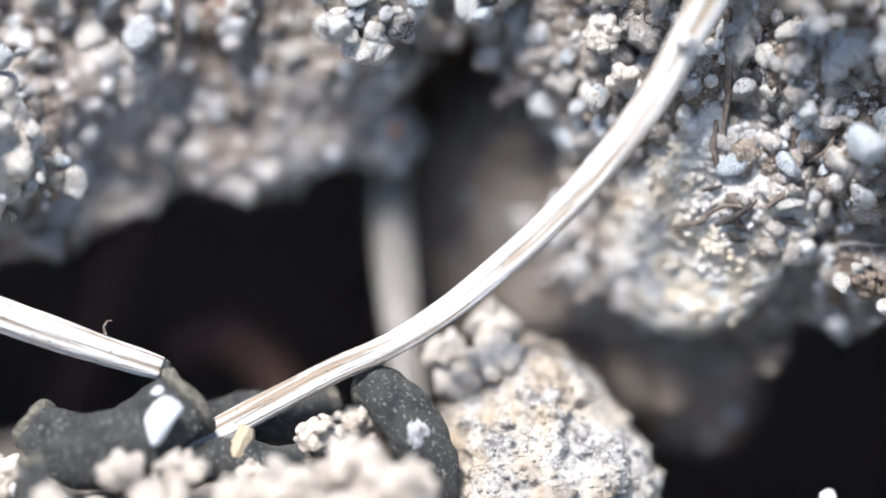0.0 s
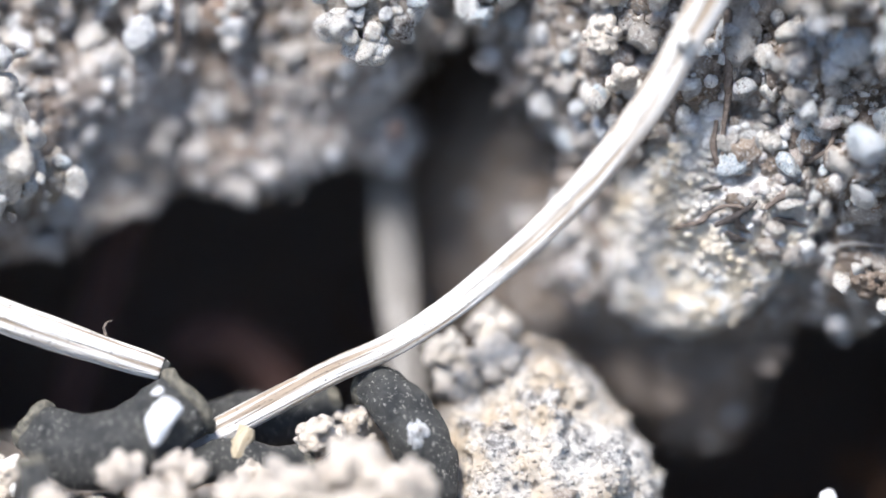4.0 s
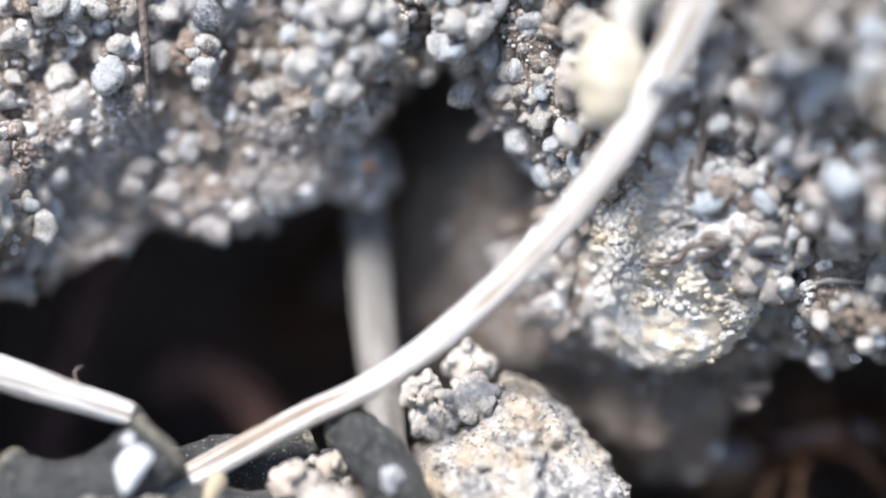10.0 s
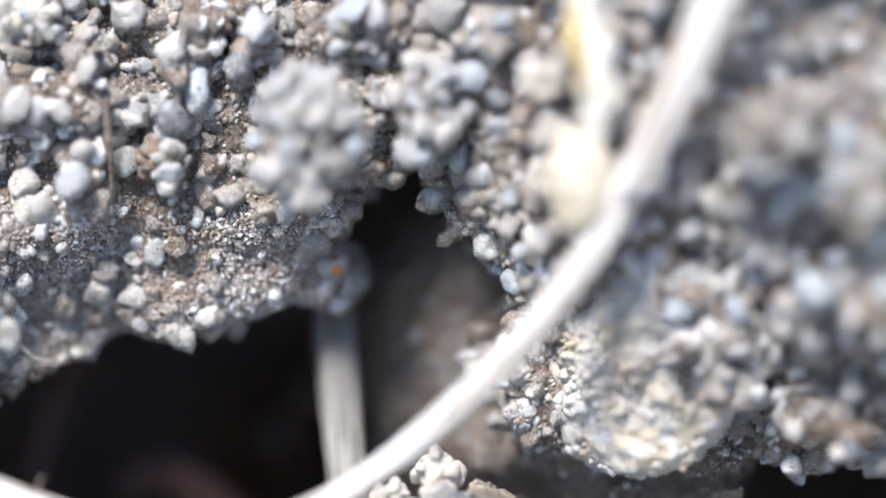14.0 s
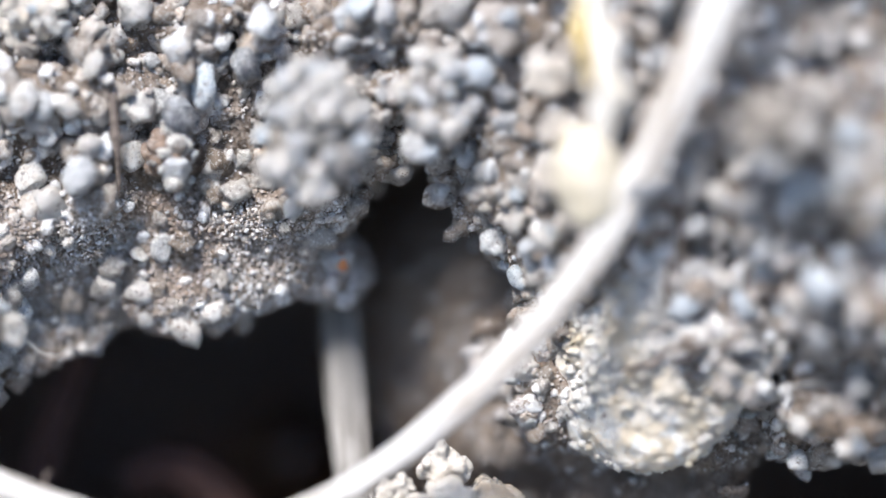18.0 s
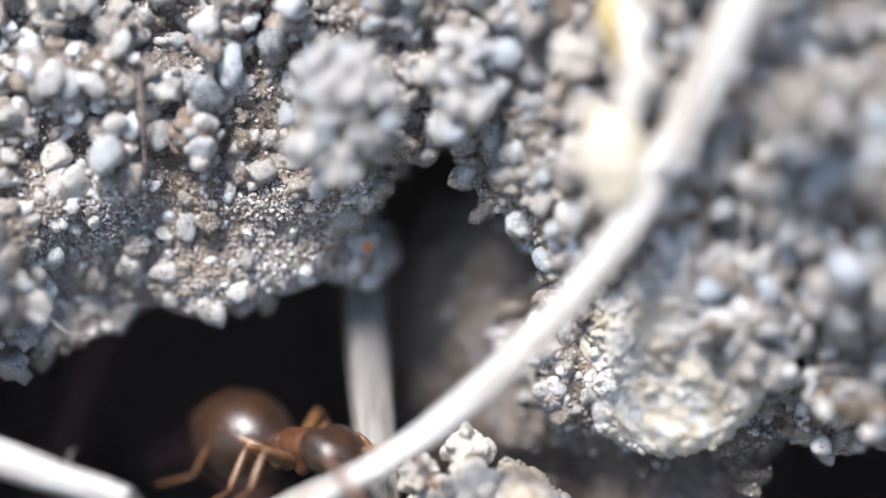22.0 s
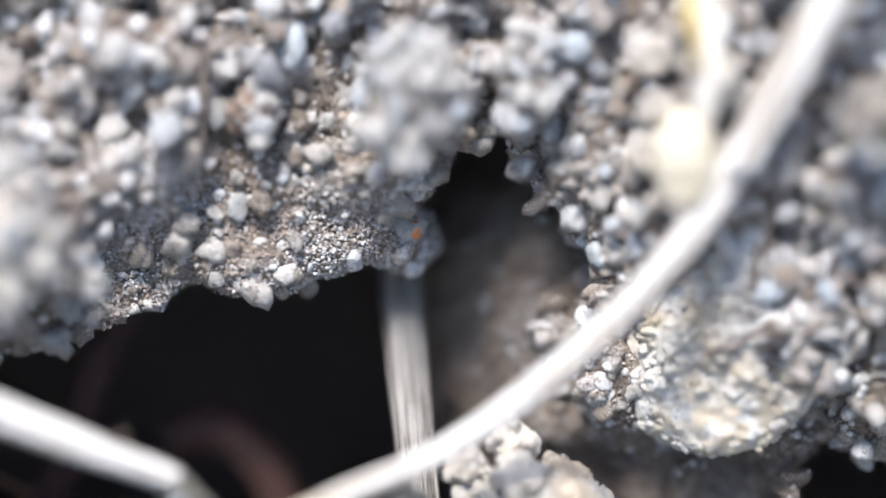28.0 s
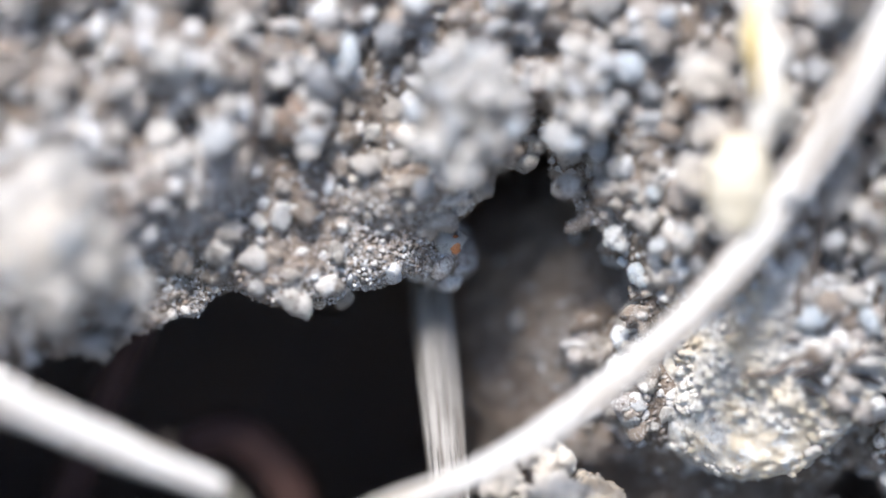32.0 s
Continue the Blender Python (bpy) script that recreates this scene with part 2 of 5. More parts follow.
AMBER = plain_material("orange_mineral", (0.42, 0.14, 0.05), (0.55, 0.24, 0.10), 0.4, 6, 0.02)
CHAFF = straw_material("pale_chaff", (0.62, 0.58, 0.52), (0.50, 0.42, 0.29), (0.34, 0.26, 0.15))
FLAKE = straw_material("tan_flake", (0.50, 0.42, 0.29), (0.36, 0.27, 0.16), (0.2, 0.15, 0.09))
YELLOW = straw_material("yellow_chaff", (0.66, 0.50, 0.20), (0.52, 0.36, 0.12), (0.3, 0.2, 0.08))
HUSK = husk_material()
RIM = plain_material("brown_rim", (0.03, 0.029, 0.024), (0.20, 0.18, 0.135), 0.7, 6.0, 0.14)
# reddish root brown, kept darker than ROOT to put the hole's shade into the colour
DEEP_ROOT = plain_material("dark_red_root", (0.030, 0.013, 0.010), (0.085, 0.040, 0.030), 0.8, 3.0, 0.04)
ROOT = plain_material("brown_rootlet", (0.06, 0.045, 0.036), (0.24, 0.19, 0.155), 0.85, 6.0, 0.12)
PUPA = plain_material("cream_skin", (0.38, 0.325, 0.23), (0.48, 0.435, 0.35), 0.5, 1.2, 0.05)
ANT_DARK = ant_material("brown_shell", (0.016, 0.0075, 0.004), (0.045, 0.020, 0.009), 0.30)
ANT_RED = ant_material("amber_shell", (0.032, 0.012, 0.006), (0.12, 0.042, 0.014), 0.34)
ANT_LEG = ant_material("amber_leg", (0.08, 0.034, 0.013), (0.20, 0.095, 0.038), 0.36)
ANT_EYE = plain_material("black_eye", (0.008, 0.008, 0.008), (0.015, 0.014, 0.013), 0.2, 4, 0.004)


# ---- mesh helpers ----
def smooth(me):
    me.polygons.foreach_set("use_smooth", [True] * len(me.polygons))
    return me


def mesh_of(name, verts, faces, material, flat=False):
    me = bpy.data.meshes.new(name)
    me.from_pydata([tuple(v) for v in verts], [], [tuple(f) for f in faces])
    me.materials.append(material)
    return me if flat else smooth(me)


def part(name, me, parent, label="", m=None):
    ob = new(name, me)
    ob.parent = parent
    if m is not None:
        ob.matrix_basis = m
    return tagged(ob, label)


def empty(name, m):
    ob = new(name)
    ob.empty_display_size = 0.001
    ob.matrix_basis = m
    return ob


def ball(level):
    bm = bmesh.new()
    bmesh.ops.create_icosphere(bm, subdivisions=level, radius=1)
    v = np.array([x.co[:] for x in bm.verts])
    f = np.array([[x.index for x in y.verts] for y in bm.faces])
    bm.free()
    return v, f


BALLS = {n: ball(n) for n in (1, 2, 3, 4, 5, 6)}


def lattice_noise(p, seed):
    """Smooth value noise in -1..1 at points p of shape (n, 3), one lump a unit."""
    table = np.random.RandomState(seed).uniform(-1, 1, 4096)
    i = np.floor(p).astype(np.int64)
    f = p - i
    f = f * f * (3 - 2 * f)
    out = 0
    for dx in (0, 1):
        for dy in (0, 1):
            for dz in (0, 1):
                h = ((i[:, 0] + dx) * 73856093 ^ (i[:, 1] + dy) * 19349663 ^ (i[:, 2] + dz) * 83492791) & 4095
                k = np.where(dx, f[:, 0], 1 - f[:, 0]) * np.where(dy, f[:, 1], 1 - f[:, 1]) * np.where(dz, f[:, 2], 1 - f[:, 2])
                out = out + table[h] * k
    return out


def rough(p, seed, size, octaves=3):
    return sum(lattice_noise(p / size * 2**o + 17.3 * o, seed + o) / 2**o for o in range(octaves))


def to_world(p):
    """Rows of u, v, w in millimetres to the world's metres."""
    p = np.asarray(p, float)
    return np.stack([p[:, 0], p[:, 1] * 0.5 + p[:, 2] * 0.8660254, 12 + p[:, 1] * 0.8660254 - p[:, 2] * 0.5], 1) * 0.001


def face_pose(u, v, w):
    """The pose of a thing whose own axes are u, into the bank, v."""
    return Matrix.Translation(at(u, v, w)) @ Matrix(((1, 0, 0, 0), (0, 0.8660254, 0.5, 0), (0, -0.5, 0.8660254, 0), (0, 0, 0, 1)))


def rock(seed, size, cuts=8, level=3, lump=0.18, wear=0.06, deep=0.62):
    """A worn stone: a ball with flats cut off and lumps added, in millimetres, half sizes given as side, deep, high."""
    rs = np.random.RandomState(seed)
    v, f = BALLS[level]
    v = v.copy()
    for _ in range(cuts):
        n = rs.normal(size=3)
        n /= np.linalg.norm(n)
        d = v @ n
        over = np.maximum(d - rs.uniform(deep, 0.9), 0)
        v -= over[:, None] * n * 0.85
    v *= (1 + lump * rough(v * 1.0, seed, 0.8, 2) + wear * rough(v, seed + 9, 0.25, 2))[:, None]
    return v * np.array(size), f


def stone_mesh(name, material, *args, **kw):
    v, f = rock(*args, **kw)
    return mesh_of(name, v * 0.001, f, material)


# ---- the bank: a solid with the nest's mouth hollowed out ----
LEFT = [(-8, 5.5, 0.1), (-8, 2.2, -0.7), (-7.2, 4, 0.0), (-5.3, 3.85, 0.3), (-4, 4.2, 0.6), (-3.25, 5.5, 0.4), (-4.5, 2.5, 1.0), (-2.5, 1.7, 1.1),
        (-1, 2.4, 1.2), (-1.7, 3.3, 0.5), (-1, 4.2, 0.45), (0.8, 3.6, 0.5), (1.84, 2.7, 0.1), (-6.2, 0.9, 1.4), (-7.8, 0.8, 0.2), (-6, 8, 0.3), (-2, 8, 0.3)]
RIGHT = [(2, 8, -0.5), (2, 5.5, -0.5), (4, 5, -1.3), (6, 8, -1.9), (3.2, 3.2, -0.7), (4.2, 3.6, -1.2), (6.2, 1.5, -0.9), (7.4, 2, -1.5), (7.5, 4, -1.9),
         (9, 2, -2.2), (7.5, -0.5, -0.7), (4.5, 0, 0.2), (3, 0, 0.9), (6.5, -1.6, 0.4), (4.5, -2.2, 1.5), (5, -3.3, 2.2), (3.3, -2.5, 1.9), (8.5, -1.6, 0.1), (5.2, -0.5, 1.3), (6.1, -0.6, 1.0), (4.2, -0.8, 1.6)]
MOUTH = [(-12, -1.6), (-8.7, -0.7), (-8.2, -0.15), (-7.7, 0.25), (-7.1, 0.65), (-6.2, 0.72), (-4.8, 0.86), (-3.6, 1.15), (-2.4, 1.42), (-1.95, 1.7), (-1.4, 2.2), (-0.95, 2.7), (-0.5, 3.2),
         (-0.05, 3.65), (0.45, 3.98), (0.95, 3.6), (1.4, 3.1), (1.75, 2.45), (2.3, 1.75), (2.45, 1.0), (2.3, -0.4), (2.8, -1.6), (3.4, -2.65), (4.1, -3.45), (4.9, -3.65), (5.35, -3.3),
         (5.65, -2.35), (6.35, -1.85), (6.75, -1.4), (9.5, -1.25), (10, -5.4), (3.4, -6.2), (3, -9), (-12, -9)]


def outline_distance(u, v, poly):
    """Signed distance to a closed outline, negative inside."""
    best, inside = np.full(u.shape, 1e9), np.zeros(u.shape, bool)
    for (ax, ay), (bx, by) in zip(poly, poly[1:] + poly[:1]):
        ex, ey = bx - ax, by - ay
        k = np.clip(((u - ax) * ex + (v - ay) * ey) / (ex * ex + ey * ey), 0, 1)
        best = np.minimum(best, np.hypot(u - ax - k * ex, v - ay - k * ey))
        if ay != by:
            inside ^= ((ay > v) != (by > v)) & (u < ex * (v - ay) / ey + ax)
    return np.where(inside, -best, best)


def face_depth(u, v):
    """How far in the face of the bank lies."""
    total, weight = 0, 0
    for a, b, c in LEFT + RIGHT:
        k = ((u - a) ** 2 + (v - b) ** 2 + 0.15) ** -2.0
        total, weight = total + k * c, weight + k
    return total / weight


def blend(a, b, k):
    h = np.clip(0.5 + 0.5 * (b - a) / k, 0, 1)
    return b * (1 - h) + a * h - k * h * (1 - h)


STEP = 0.105
gu, gv, gw = np.arange(-12.5, 12.5, STEP), np.arange(-7.5, 10, STEP), np.arange(-5.5, 13, STEP)


def bank_field():
    U2, V2 = np.meshgrid(gu, gv, indexing="ij")
    depth, hole = face_depth(U2, V2), outline_distance(U2, V2, MOUTH)
    U, V, W = np.meshgrid(gu, gv, gw, indexing="ij")
    solid = depth[:, :, None] - W
    inner = hole[:, :, None] + 0.07 - 0.28 * np.clip(W - depth[:, :, None] - 0.5, 0, 4)
    solid = -blend(-solid, inner, 0.8)  # hollow out the mouth
    back = 11.5 - W
    solid = np.minimum(solid, back)
    wall = (np.sqrt(((U - 3.2) / 3.8) ** 2 + ((V - 0.5) / 4.1) ** 2 + ((W - 5.25) / 3.4) ** 2) - 1) * 3.0
    lobe = np.sqrt(((U - 4.4) / 1.0) ** 2 + ((V + 1.4) / 1.1) ** 2 + ((W - 4.3) / 1.0) ** 2) - 2.05
    bead = np.sqrt(((U + 1.15) / 0.66) ** 2 + ((V - 2.2) / 0.8) ** 2 + ((W - 2.4) / 0.7) ** 2) - 0.82
    floor = V - (-4.9 + 0.22 * np.clip(W + 1, -6, 4) + 0.25 * np.sin(U * 0.7) - 4.5 * np.clip((U - 2.2) / 1.8, 0, 1))
    solid = blend(blend(blend(solid, wall, 0.4), lobe, 0.5), blend(floor, bead * 0.5, 0.1), 0.4)
    near = np.abs(solid) < 0.9
    p = np.stack([U[near], V[near], W[near]], 1)
    solid[near] += 0.24 * rough(p, 5, 1.7, 2) + 0.15 * rough(p, 11, 0.6, 3)
    # loose soil stands in lumps with creases between them
    loose = np.maximum(np.clip((p[:, 1] - 2.9) / 0.9, 0, 1), np.clip((p[:, 0] - 3.0) / 1.2, 0, 1)) * np.clip((2.2 - p[:, 2]) / 0.8, 0, 1)
    loose *= np.clip((((p[:, 0] - 4.45) / 2.3) ** 2 + ((p[:, 1] - 0.5) / 2.1) ** 2 - 0.7) / 0.4, 0, 1)
    solid[near] -= loose * (0.85 * (np.abs(lattice_noise(p / 1.05, 61)) - 0.40) + 0.40 * (np.abs(lattice_noise(p / 0.45 + 5.1, 62)) - 0.36))
    return solid


def skin(F, origin, step):
    """The surface where F is zero (solid below zero): one point a cell, one four-sided face an edge that crosses."""
    nx, ny, nz = F.shape
    low = F < 0
    acc, cnt = np.zeros((nx - 1, ny - 1, nz - 1, 3), np.float32), np.zeros((nx - 1, ny - 1, nz - 1), np.float32)
    for axis in range(3):
        o1, o2 = [a for a in range(3) if a != axis]
        for d1 in (0, 1):
            for d2 in (0, 1):
                s0, s1 = [slice(None)] * 3, [slice(None)] * 3
                for o, d in ((o1, d1), (o2, d2)):
                    s0[o] = s1[o] = slice(d, F.shape[o] - 1 + d)
                s0[axis], s1[axis] = slice(0, -1), slice(1, None)
                a, b = F[tuple(s0)], F[tuple(s1)]
                cross = (a < 0) != (b < 0)
                k = np.where(cross, a / np.where(cross, a - b, 1), 0)
                acc[..., axis] += k
                acc[..., o1] += cross * d1
                acc[..., o2] += cross * d2
                cnt += cross
    used = cnt > 0
    index = np.full(used.shape, -1, np.int64)
    index[used] = np.arange(used.sum())
    cell = np.argwhere(used)
    verts = (cell + acc[used] / cnt[used][:, None]) * step + np.array(origin)
    faces = []
    for axis in range(3):
        o1, o2 = (axis + 1) % 3, (axis + 2) % 3
        s0, s1 = [slice(1, -1)] * 3, [slice(1, -1)] * 3
        s0[axis], s1[axis] = slice(0, -1), slice(1, None)
        a, b = low[tuple(s0)], low[tuple(s1)]
        e = np.argwhere(a != b)
        flip = a[tuple(e.T)]
        base = e.copy()
        base[:, o1] += 1
        base[:, o2] += 1
        quad = []
        for d1, d2 in ((0, 0), (1, 0), (1, 1), (0, 1)):
            c = base.copy()
            c[:, o1] -= 1 - d1
            c[:, o2] -= 1 - d2
            quad.append(index[c[:, 0], c[:, 1], c[:, 2]])
        quad = np.stack(quad, 1)
        quad[~flip] = quad[~flip][:, ::-1]
        faces.append(quad)
    return verts, np.concatenate(faces)


def largest(verts, faces):
    """The largest connected piece of a skin."""
    mark = np.arange(len(verts))
    while True:
        low = mark[faces].min(1)
        new_mark = mark.copy()
        np.minimum.at(new_mark, faces.ravel(), np.repeat(low, 4))
        new_mark = new_mark[new_mark]
        if (new_mark == mark).all():
            break
        mark = new_mark
    top = np.bincount(mark).argmax()
    keep = mark == top
    number = np.cumsum(keep) - 1
    return verts[keep], number[faces[keep[faces[:, 0]]]]


bank_v, bank_f = largest(*skin(bank_field(), (gu[0], gv[0], gw[0]), STEP))
# u, v, w is left-handed, so the faces turn over on their way into the world
soil_bank = new("ground_bank", mesh_of("ground_bank", to_world(bank_v), bank_f[:, ::-1], SOIL))
tagged(soil_bank, "crumbly grey sandy soil bank with a dark nest hole", "soil bank", kind="structure")


def far_ground():
    """The land round the bank, out to the horizon, with a gap where the bank's face lies."""
    xs = sorted({0.0, *(s * d for s in (-1, 1) for d in (3, 6, 11, 14, 18, 25, 40, 70, 120, 250, 600, 2000, 8000, 40000, 200000))})
    ys = sorted({-3.2, 1.0, 5.0, -5.5, -8, -12, -20, -40, -80, -200, -600, -2000, -8000, -40000, -200000, 8, 14, 20, 40, 80, 200, 600, 2000, 8000, 40000, 200000})
    verts = []
    for y in ys:
        for x in xs:
            k = min(max((y + 3.2) / 8.2, 0), 1)
            z = 5.0 + 15.6 * k + 1.2 * noise.noise((x * 0.05, y * 0.05, 0)) * min(1, abs(y - 1) / 20)
            verts.append((x * 0.001, y * 0.001, z * 0.001))
    faces, n = [], len(xs)
    for j in range(len(ys) - 1):
        for i in range(n - 1):
            if -11.5 < (xs[i] + xs[i + 1]) / 2 < 11.5 and -3.3 <= ys[j] and ys[j + 1] <= 5.1:
                continue
            faces.append((j * n + i, j * n + i + 1, (j + 1) * n + i + 1, (j + 1) * n + i))
    return tagged(new("ground", mesh_of("ground", verts, faces, FAR_SOIL)), "bare sandy ground round the nest", "ground", kind="structure")


far_ground()


# ---- straws, stalks and rootlets ----
def spline(points, count):
    """A smooth line of count rows through rows of any numbers."""
    p = np.array(points, float)
    p = np.vstack([2 * p[0] - p[1], p, 2 * p[-1] - p[-2]])
    out = []
    for s in np.linspace(0, len(points) - 1 - 1e-6, count):
        i, t = int(s), s - int(s)
        a, b, c, d = p[i : i + 4]
        out.append(0.5 * (2 * b + (c - a) * t + (2 * a - 5 * b + 4 * c - d) * t * t + (3 * b - a - 3 * c + d) * t**3))
    return np.array(out)


def stalk_mesh(name, points, material, sides=20, rows=80, flat=0.6, ridges=0.0, seed=0, wobble=0.05, spin=0.0):
    """A stalk along rows of u, v, w, radius in millimetres, flattened towards the bank, with ridges lengthwise."""
    line = spline(points, rows)
    c, r = line[:, :3], np.maximum(line[:, 3], 0.004)
    tan = np.gradient(c, axis=0)
    tan /= np.linalg.norm(tan, axis=1)[:, None]
    across = np.cross(tan, [0, 0, 1.0])
    across /= np.linalg.norm(across, axis=1)[:, None] + 1e-9
    deep = np.cross(across, tan)
    rs = np.random.RandomState(seed)
    lift = 1 + ridges * rs.uniform(-1, 1, sides)
    verts = []
    for i in range(rows):
        for j in range(sides):
            a = 2 * math.pi * j / sides + spin
            k = r[i] * lift[j] * (1 + wobble * math.sin(i * 0.37 + seed + 2.1 * j))
            verts.append(c[i] + across[i] * math.cos(a) * k + deep[i] * math.sin(a) * k * flat)
    faces = [(i * sides + j, i * sides + (j + 1) % sides, (i + 1) * sides + (j + 1) % sides, (i + 1) * sides + j) for i in range(rows - 1) for j in range(sides)]
    faces += [tuple(range(sides))[::-1], tuple((rows - 1) * sides + j for j in range(sides))]
    me = mesh_of(name, to_world(np.array(verts)), faces, material)
    run = np.concatenate([[0], np.cumsum(np.linalg.norm(np.diff(c, axis=0), axis=1))])
    uv = me.uv_layers.new(name="along")
    n = 0
    for i in range(rows - 1):
        for j in range(sides):
            for a, b in ((i, j), (i, j + 1), (i + 1, j + 1), (i + 1, j)):
                uv.data[n].uv = (run[a] + seed, b / sides * 6.28 * 0.25)
                n += 1
    return me


def straw():
    pts = [(-5.4, -4.0, -0.9, 0.24), (-4.2, -3.35, -1.0, 0.25), (-2.9, -2.65, -1.1, 0.235), (-1.9, -2.14, -1.2, 0.225), (-0.85, -1.66, -1.3, 0.225), (0.16, -1.0, -1.4, 0.235),
           (1.2, -0.15, -1.55, 0.25), (2.18, 0.78, -1.65, 0.265), (3.0, 1.72, -1.8, 0.285), (3.72, 2.7, -1.95, 0.30), (4.22, 3.6, -2.1, 0.30), (4.75, 4.6, -2.3, 0.35), (5.4, 6.0, -2.6, 0.37), (6.6, 8.6, -3.2, 0.37)]
    ob = empty("dry_straw", Matrix.Identity(4))
    part("stem", stalk_mesh("stem", pts, STRAW, 36, 160, 0.5, 0.13, 3, 0.015), ob)
    part("node", stone_mesh("node", CREAM, 7, (0.19, 0.16, 0.15), 4, 3), ob, "small pale knob on the straw", face_pose(4.24, 3.64, -2.34))
    return tagged(ob, "long bent bleached straw arching across the nest hole", "straw")


def straw_stub():
    ob = empty("broken_straw", Matrix.Identity(4))
    pts = [(-12.5, 0.6, -1.6, 0.34), (-10, -0.35, -1.5, 0.33), (-8, -1.1, -1.4, 0.30), (-6.6, -1.6, -1.35, 0.27), (-5.6, -1.93, -1.3, 0.23), (-5.0, -2.12, -1.3, 0.20)]
    part("stem", stalk_mesh("stem", pts, STRAW, 24, 60, 0.55, 0.12, 8, 0.03), ob)
    part("broken_end", stalk_mesh("broken_end", [(-5.02, -2.11, -1.3, 0.15), (-4.93, -2.12, -1.3, 0.16), (-4.88, -2.15, -1.3, 0.10)], HUSK, 12, 5, 0.6), ob, "dark broken end of the straw")
    part("hair", stalk_mesh("hair", [(-5.97, -1.6, -1.15, 0.03), (-6.03, -1.42, -1.13, 0.03), (-5.98, -1.3, -1.12, 0.022), (-5.88, -1.27, -1.1, 0.012)], ROOT, 6, 14, 1), ob, "tiny curled brown hair")
    return tagged(ob, "broken white straw beside the nest hole", "straw")


def upright_stalk():
    pts = [(-1.12, 2.4, 3.5, 0.36), (-1.06, 1.2, 2.95, 0.38), (-0.94, 0, 2.3, 0.385), (-0.80, -1.4, 1.6, 0.37), (-0.62, -3.2, 0.8, 0.36), (-0.6, -4.4, 0.4, 0.36)]
    ob = empty("upright_stalk", Matrix.Identity(4))
    part("stem", stalk_mesh("stem", pts, STICK, 30, 80, 0.6, 0.10, 21, 0.015), ob)
    for k, a in enumerate((-0.27, -0.16, -0.04, 0.08, 0.19, 0.28)):
        rib = [(u + a, v, w - 0.6 * math.sqrt(max(0.0, 0.36**2 - a * a)) - 0.01, 0.026) for u, v, w, r in pts]
        part("rib", stalk_mesh("rib", rib, STICK, 8, 60, 0.9, 0.1, 30 + k, 0.08), ob)
    return tagged(ob, "ribbed grey-brown stalk standing in the nest hole", "plant stalk")


def hidden_stalk():
    pts = [(-5.7, 2.4, 5.2, 0.30), (-6.06, 0.6, 5.2, 0.33), (-6.75, -1.35, 5.2, 0.36), (-7.6, -4.2, 5.2, 0.4)]
    # DEEP_ROOT carries the hole's shade in its colour
    return tagged(new("dark_stalk", stalk_mesh("dark_stalk", pts, DEEP_ROOT, 14, 40, 0.7, 0.08, 5)), "brown stalk, its colour darkened for the shade inside the nest hole", "plant stalk")


def cave_root():
    pts = [(-5.2, -1.9, 5.0, 0.35), (-4.3, -1.6, 5.0, 0.42), (-3.6, -2.0, 5.0, 0.42), (-3.0, -2.8, 5.0, 0.4), (-2.6, -4.2, 5.0, 0.4)]
    # same shade-darkened colour as the stalk
    return tagged(new("brown_root", stalk_mesh("brown_root", pts, DEEP_ROOT, 14, 40, 0.8, 0.1, 15)), "bent reddish-brown root, its colour darkened for the shade deep in the nest hole", "root")


straw()
straw_stub()
upright_stalk()
hidden_stalk()
cave_root()


# ---- stones, husks and crumbs ----
def pale_stone():
    """A crusted stone whose front slants back into the hole on one side."""
    v, f = BALLS[6]
    bulge = 1 + 0.16 * rough(v, 31, 0.9, 2)
    u, y, h = 2.45 * v[:, 0] * bulge, v[:, 1], 2.0 * v[:, 2] * bulge
    w = -1.75 + 0.24 * np.maximum(0, 0.85 - u) ** 2 - 0.20 * h + 0.95 * (1 + np.sign(y) * np.abs(y) ** 0.32)
    p = np.stack([u, w, h], 1)
    p[:, 1] += 0.15 * rough(p, 32, 1.1, 3) + 0.09 * rough(p, 33, 0.30, 3)
    p[:, 0] += 0.04 * rough(p, 35, 0.5, 3)
    p[:, 2] += 0.04 * rough(p, 36, 0.5, 3)
    ob = tagged(new("pale_stone", mesh_of("pale_stone", p * 0.001, f, PALE)), "rough cream-white crusted stone set in the soil bank", "stone")
    rs = np.random.RandomState(38)
    bits = [rock(700 + k, np.array((1, rs.uniform(0.7, 1), rs.uniform(0.6, 1))), 4, 1, 0.25, 0.1) for k in range(10)]
    vs, fs, base = [], [], 0
    front = np.flatnonzero((y < 0.15) & (rough(p, 39, 0.7, 2) > -0.15))
    for i in rs.choice(front, 9000):
        bv, bf = bits[rs.randint(10)]
        vs.append(bv * (0.02 + 0.10 * rs.rand() ** 2.5) + p[i] + rs.uniform(-0.04, 0.04, 3))
        fs.append(bf + base)
        base += len(bv)
    tagged(part("crust", mesh_of("crust", np.concatenate(vs) * 0.001, np.concatenate(fs), PALE), ob, "granular cream crust"), kind="stuff")
    return ob


ps = pale_stone()
ps.matrix_basis = face_pose(4.45, 0.65, 1.0)
STONE_OUTLINE = [(-0.1, -2.8), (0.55, -2.6), (0.97, -2.3), (1.28, -1.85), (1.56, -1.5), (1.95, -1.72), (2.3, -2.02), (2.68, -2.38), (3.0, -2.82), (3.38, -3.15), (3.7, -3.52), (3.85, -4.4), (3.9, -6.2), (-0.3, -6.2)]


